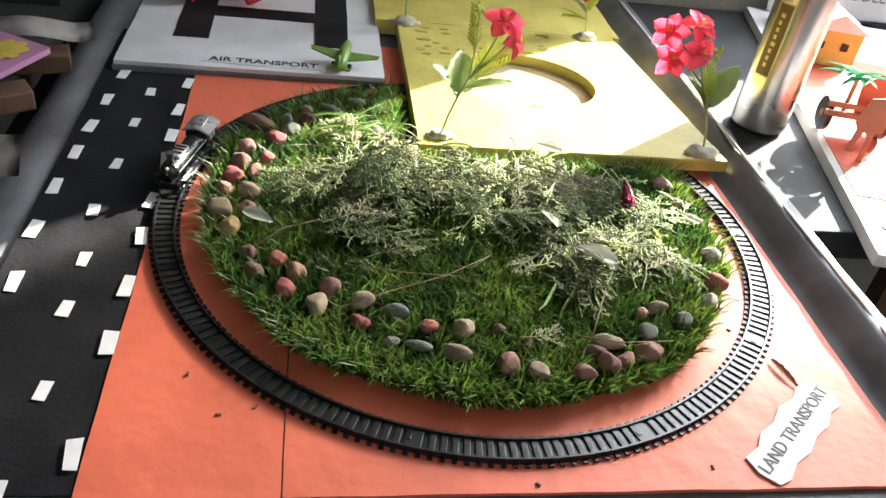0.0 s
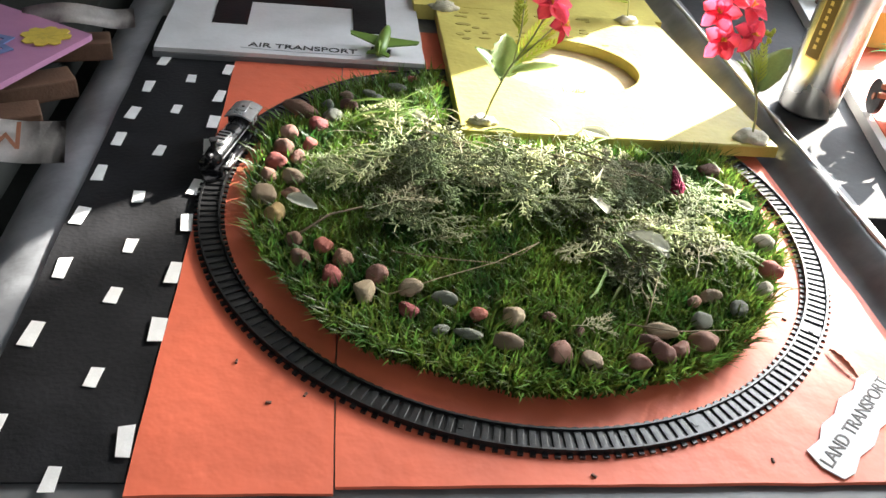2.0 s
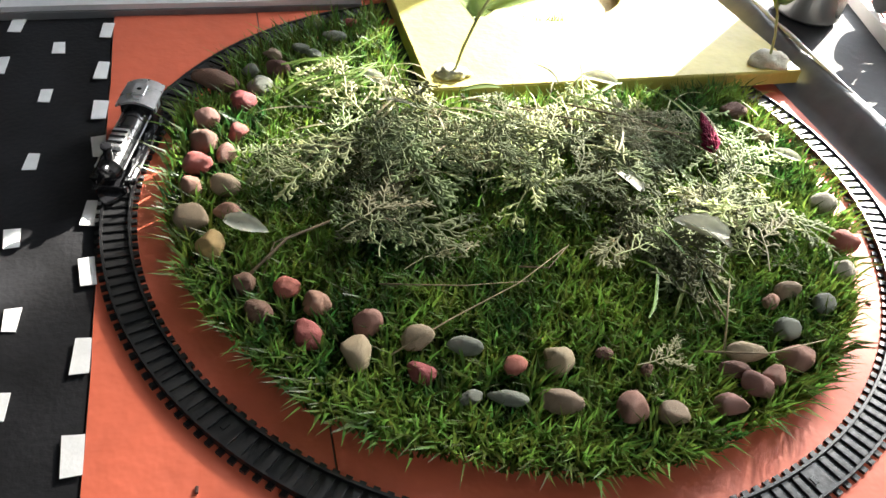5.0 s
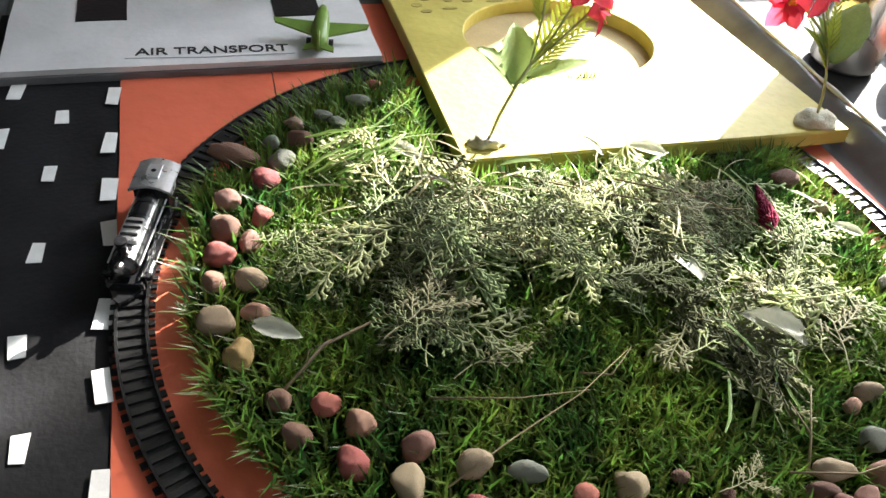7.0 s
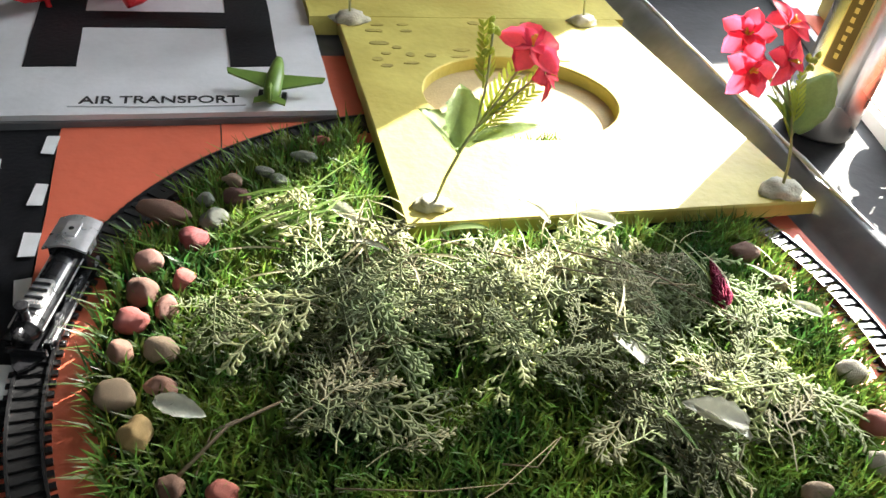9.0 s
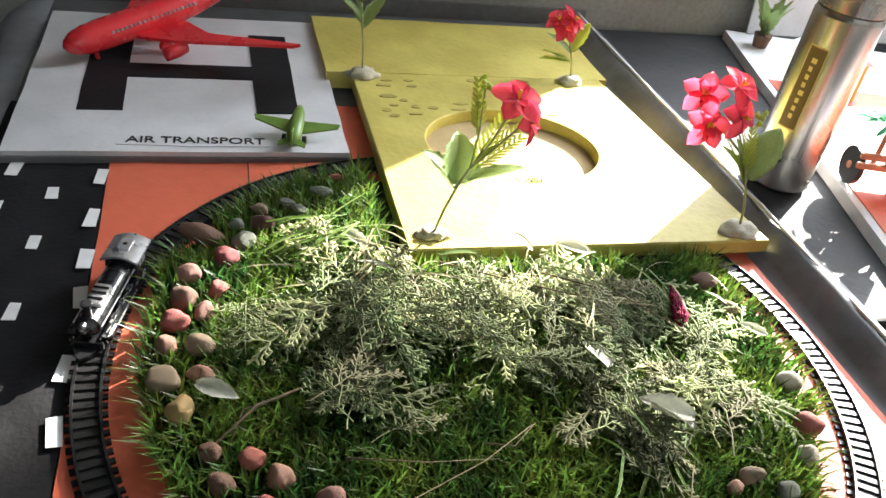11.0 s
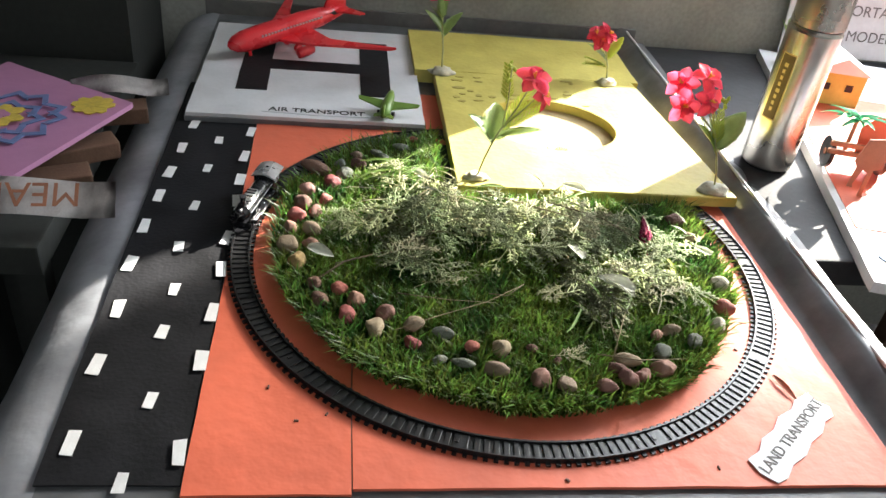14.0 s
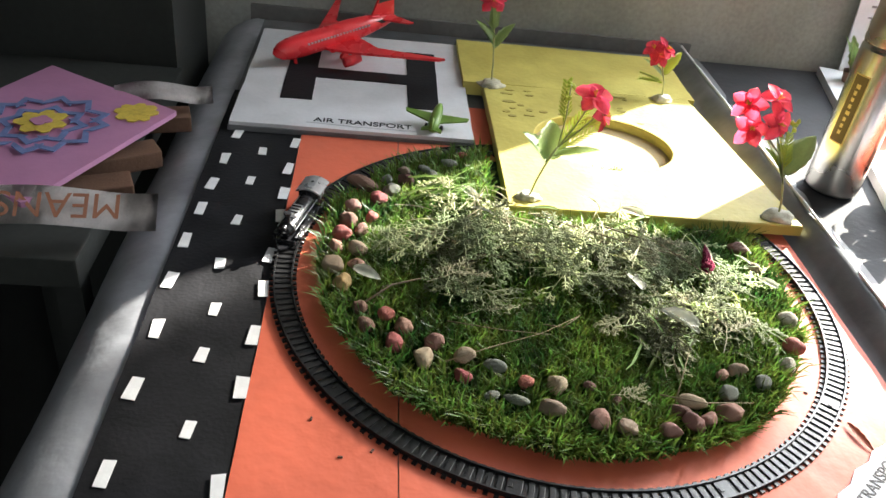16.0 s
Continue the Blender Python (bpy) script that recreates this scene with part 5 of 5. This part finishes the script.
part("crepe_stalk", tube([(0, 0, -0.050), (0, 0, 0.002)], 0.003, 8), BROWN_CARD, crepe)
panel = tagged(part("striped_panel", slab([(-0.025, 0.0), (0.025, 0.0), (0.030, 0.040), (0.012, 0.062), (-0.012, 0.062), (-0.030, 0.040)], -0.001, 0.001, m=pose(0, 0, 0, 90)), ORANGE), "orange and white card shape standing on the cart", "card shape")
panel.matrix_world = pose(0.602, 0.232, 0.0450, 0, 0, -20)
hut = thing("paper_hut", "small yellow card hut with dark windows and a pale roof", "model hut", (0.690, 0.520, 0.0135), -14)
part("hut_wall", block(-0.045, -0.03, 0, 0.045, 0.03, 0.060, 0.001), YELLOW_BOARD, hut)
part("roof", slab([(-0.052, 0.0), (0.052, 0.0), (0.0, 0.028)], -0.036, 0.036, m=pose(0, 0, 0.060, 90)), WHITE_PAPER, hut)
for x in (-0.02, 0.02):
    part("hut_window", block(x - 0.006, -0.0325, 0.028, x + 0.006, -0.030, 0.040), INK, hut)

# ---- the pink board, wood and curled lettered card on the other side ----
# unseen support, painted near-black to stand for the shade under the board
stand = thing("wooden_bench", "added bench beside the display table, near-black as if in shade", "bench")
part("bench_top", block(-0.82, 0.00, -0.05, -0.535, 0.54, -0.010, 0.003), SHADE_BLACK, stand)
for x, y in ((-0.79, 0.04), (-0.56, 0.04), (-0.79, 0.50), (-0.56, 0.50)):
    part("leg", block(x - 0.015, y - 0.015, -0.75, x + 0.015, y + 0.015, -0.03), SHADE_BLACK, stand)
for k, (y, turn) in enumerate(((0.14, 22), (0.22, 30), (0.34, 15))):
    scrap = tagged(part("wood_offcut", block(-0.06, -0.016, 0, 0.055, 0.016, 0.016, 0.002), WOOD), "rough brown wood offcut lying under the pink board", "wood offcut", group="wood offcuts")
    scrap.matrix_world = pose(-0.566 + 0.014 * k, y - 0.02, -0.0095, 0, 0, turn) @ Matrix.Diagonal((1.1, 1.2, 1.5, 1))
pink = thing("pink_board", "pink paper covered board with blue and yellow cut paper flowers", "craft board", (-0.480, 0.270, 0.038), 0)
outline = [(-0.003, 0.002), (-0.004, -0.004), (-0.108, -0.243), (-0.112, -0.245), (-0.305, -0.130), (-0.200, 0.114)]
part("board", slab(outline, 0, 0.007), PINK_PAPER, pink)
part("folded_flap", slab([(-0.046, 0.034), (-0.205, 0.132), (-0.290, -0.060), (-0.130, -0.130)], -0.006, -0.001), PINK_PAPER, pink)


def paper_flower(cx, cy, r0, n, mat, name, shape, lift):
    for k in range(n):
        ob = part(name, slab(shape, 0, 0.0012), mat, pink)
        ob.matrix_local = pose(cx, cy, 0.0073 + lift + 0.00017 * k, 0, 0, 360 * k / n + 4 * math.sin(k * 2.3)) @ pose(0, r0, 0)


chevron = [(-0.017, -0.003), (0, 0.014), (0.017, -0.003), (0.017, 0.007), (0, 0.025), (-0.017, 0.007)]
drop = [(-0.007, 0), (0, -0.003), (0.007, 0), (0.010, 0.016), (0.004, 0.026), (-0.004, 0.026), (-0.010, 0.016)]
paper_flower(-0.151, -0.067, 0.030, 8, BLUE_PAINT, "blue_petal", chevron, 0.0)
paper_flower(-0.151, -0.067, 0.056, 12, BLUE_PAINT, "blue_petal", chevron, 0.0016)
paper_flower(-0.151, -0.067, 0.006, 7, YELLOW_PAINT, "yellow_petal", drop, 0.0040)
paper_flower(-0.151, -0.067, 0.000, 4, PINK_PAPER, "pink_petal", [(x * 0.7, y * 0.5) for x, y in drop], 0.0056)
paper_flower(-0.050, -0.015, 0.002, 8, YELLOW_PAINT, "yellow_petal", drop, 0.0)


def curled_strip(name, label, length, tall, at, turn, lean, text=""):
    holder = thing(name, label, "card strip", at, turn)
    bm = bmesh.new()
    cols = []
    for i in range(17):
        t = i / 16
        x, bow = (t - 0.5) * length, 0.012 * math.sin(t * math.pi * 1.4) + (0.010 * max(0, t - 0.8) / 0.2)
        cols.append([bm.verts.new((x, y * tall, bow + 0.004 * y)) for y in (-0.5, 0, 0.5)])
    for a, b in zip(cols, cols[1:]):
        for k in range(2):
            bm.faces.new((a[k], b[k], b[k + 1], a[k + 1]))
    bmesh.ops.solidify(bm, geom=bm.faces[:], thickness=0.0015)
    strip = part("strip", bm, CARD_GREY, holder, smooth=True)
    if text:
        lettering(text, tall * 0.95, BROWN_CARD, strip, pose(0.0, 0.0, 0.0165, 0, 0, 180))
    holder.matrix_world = pose(*at, 0, 0, turn) @ pose(0, 0, 0, lean)
    return holder


CARD_GREY = material("grey_white_card", (0.62, 0.58, 0.56), 0.75, vary=0.2, scale=30, bump=0.2)
curled_strip("lettered_strip", "curled grey card strip with brown hand-drawn capital letters", 0.20, 0.044, (-0.556, 0.040, 0.030), 4, 36, "MEANS")
curled_strip("card_strip", "curled blank grey card strip beside the pink board", 0.13, 0.026, (-0.512, 0.330, 0.040), 12, 35)
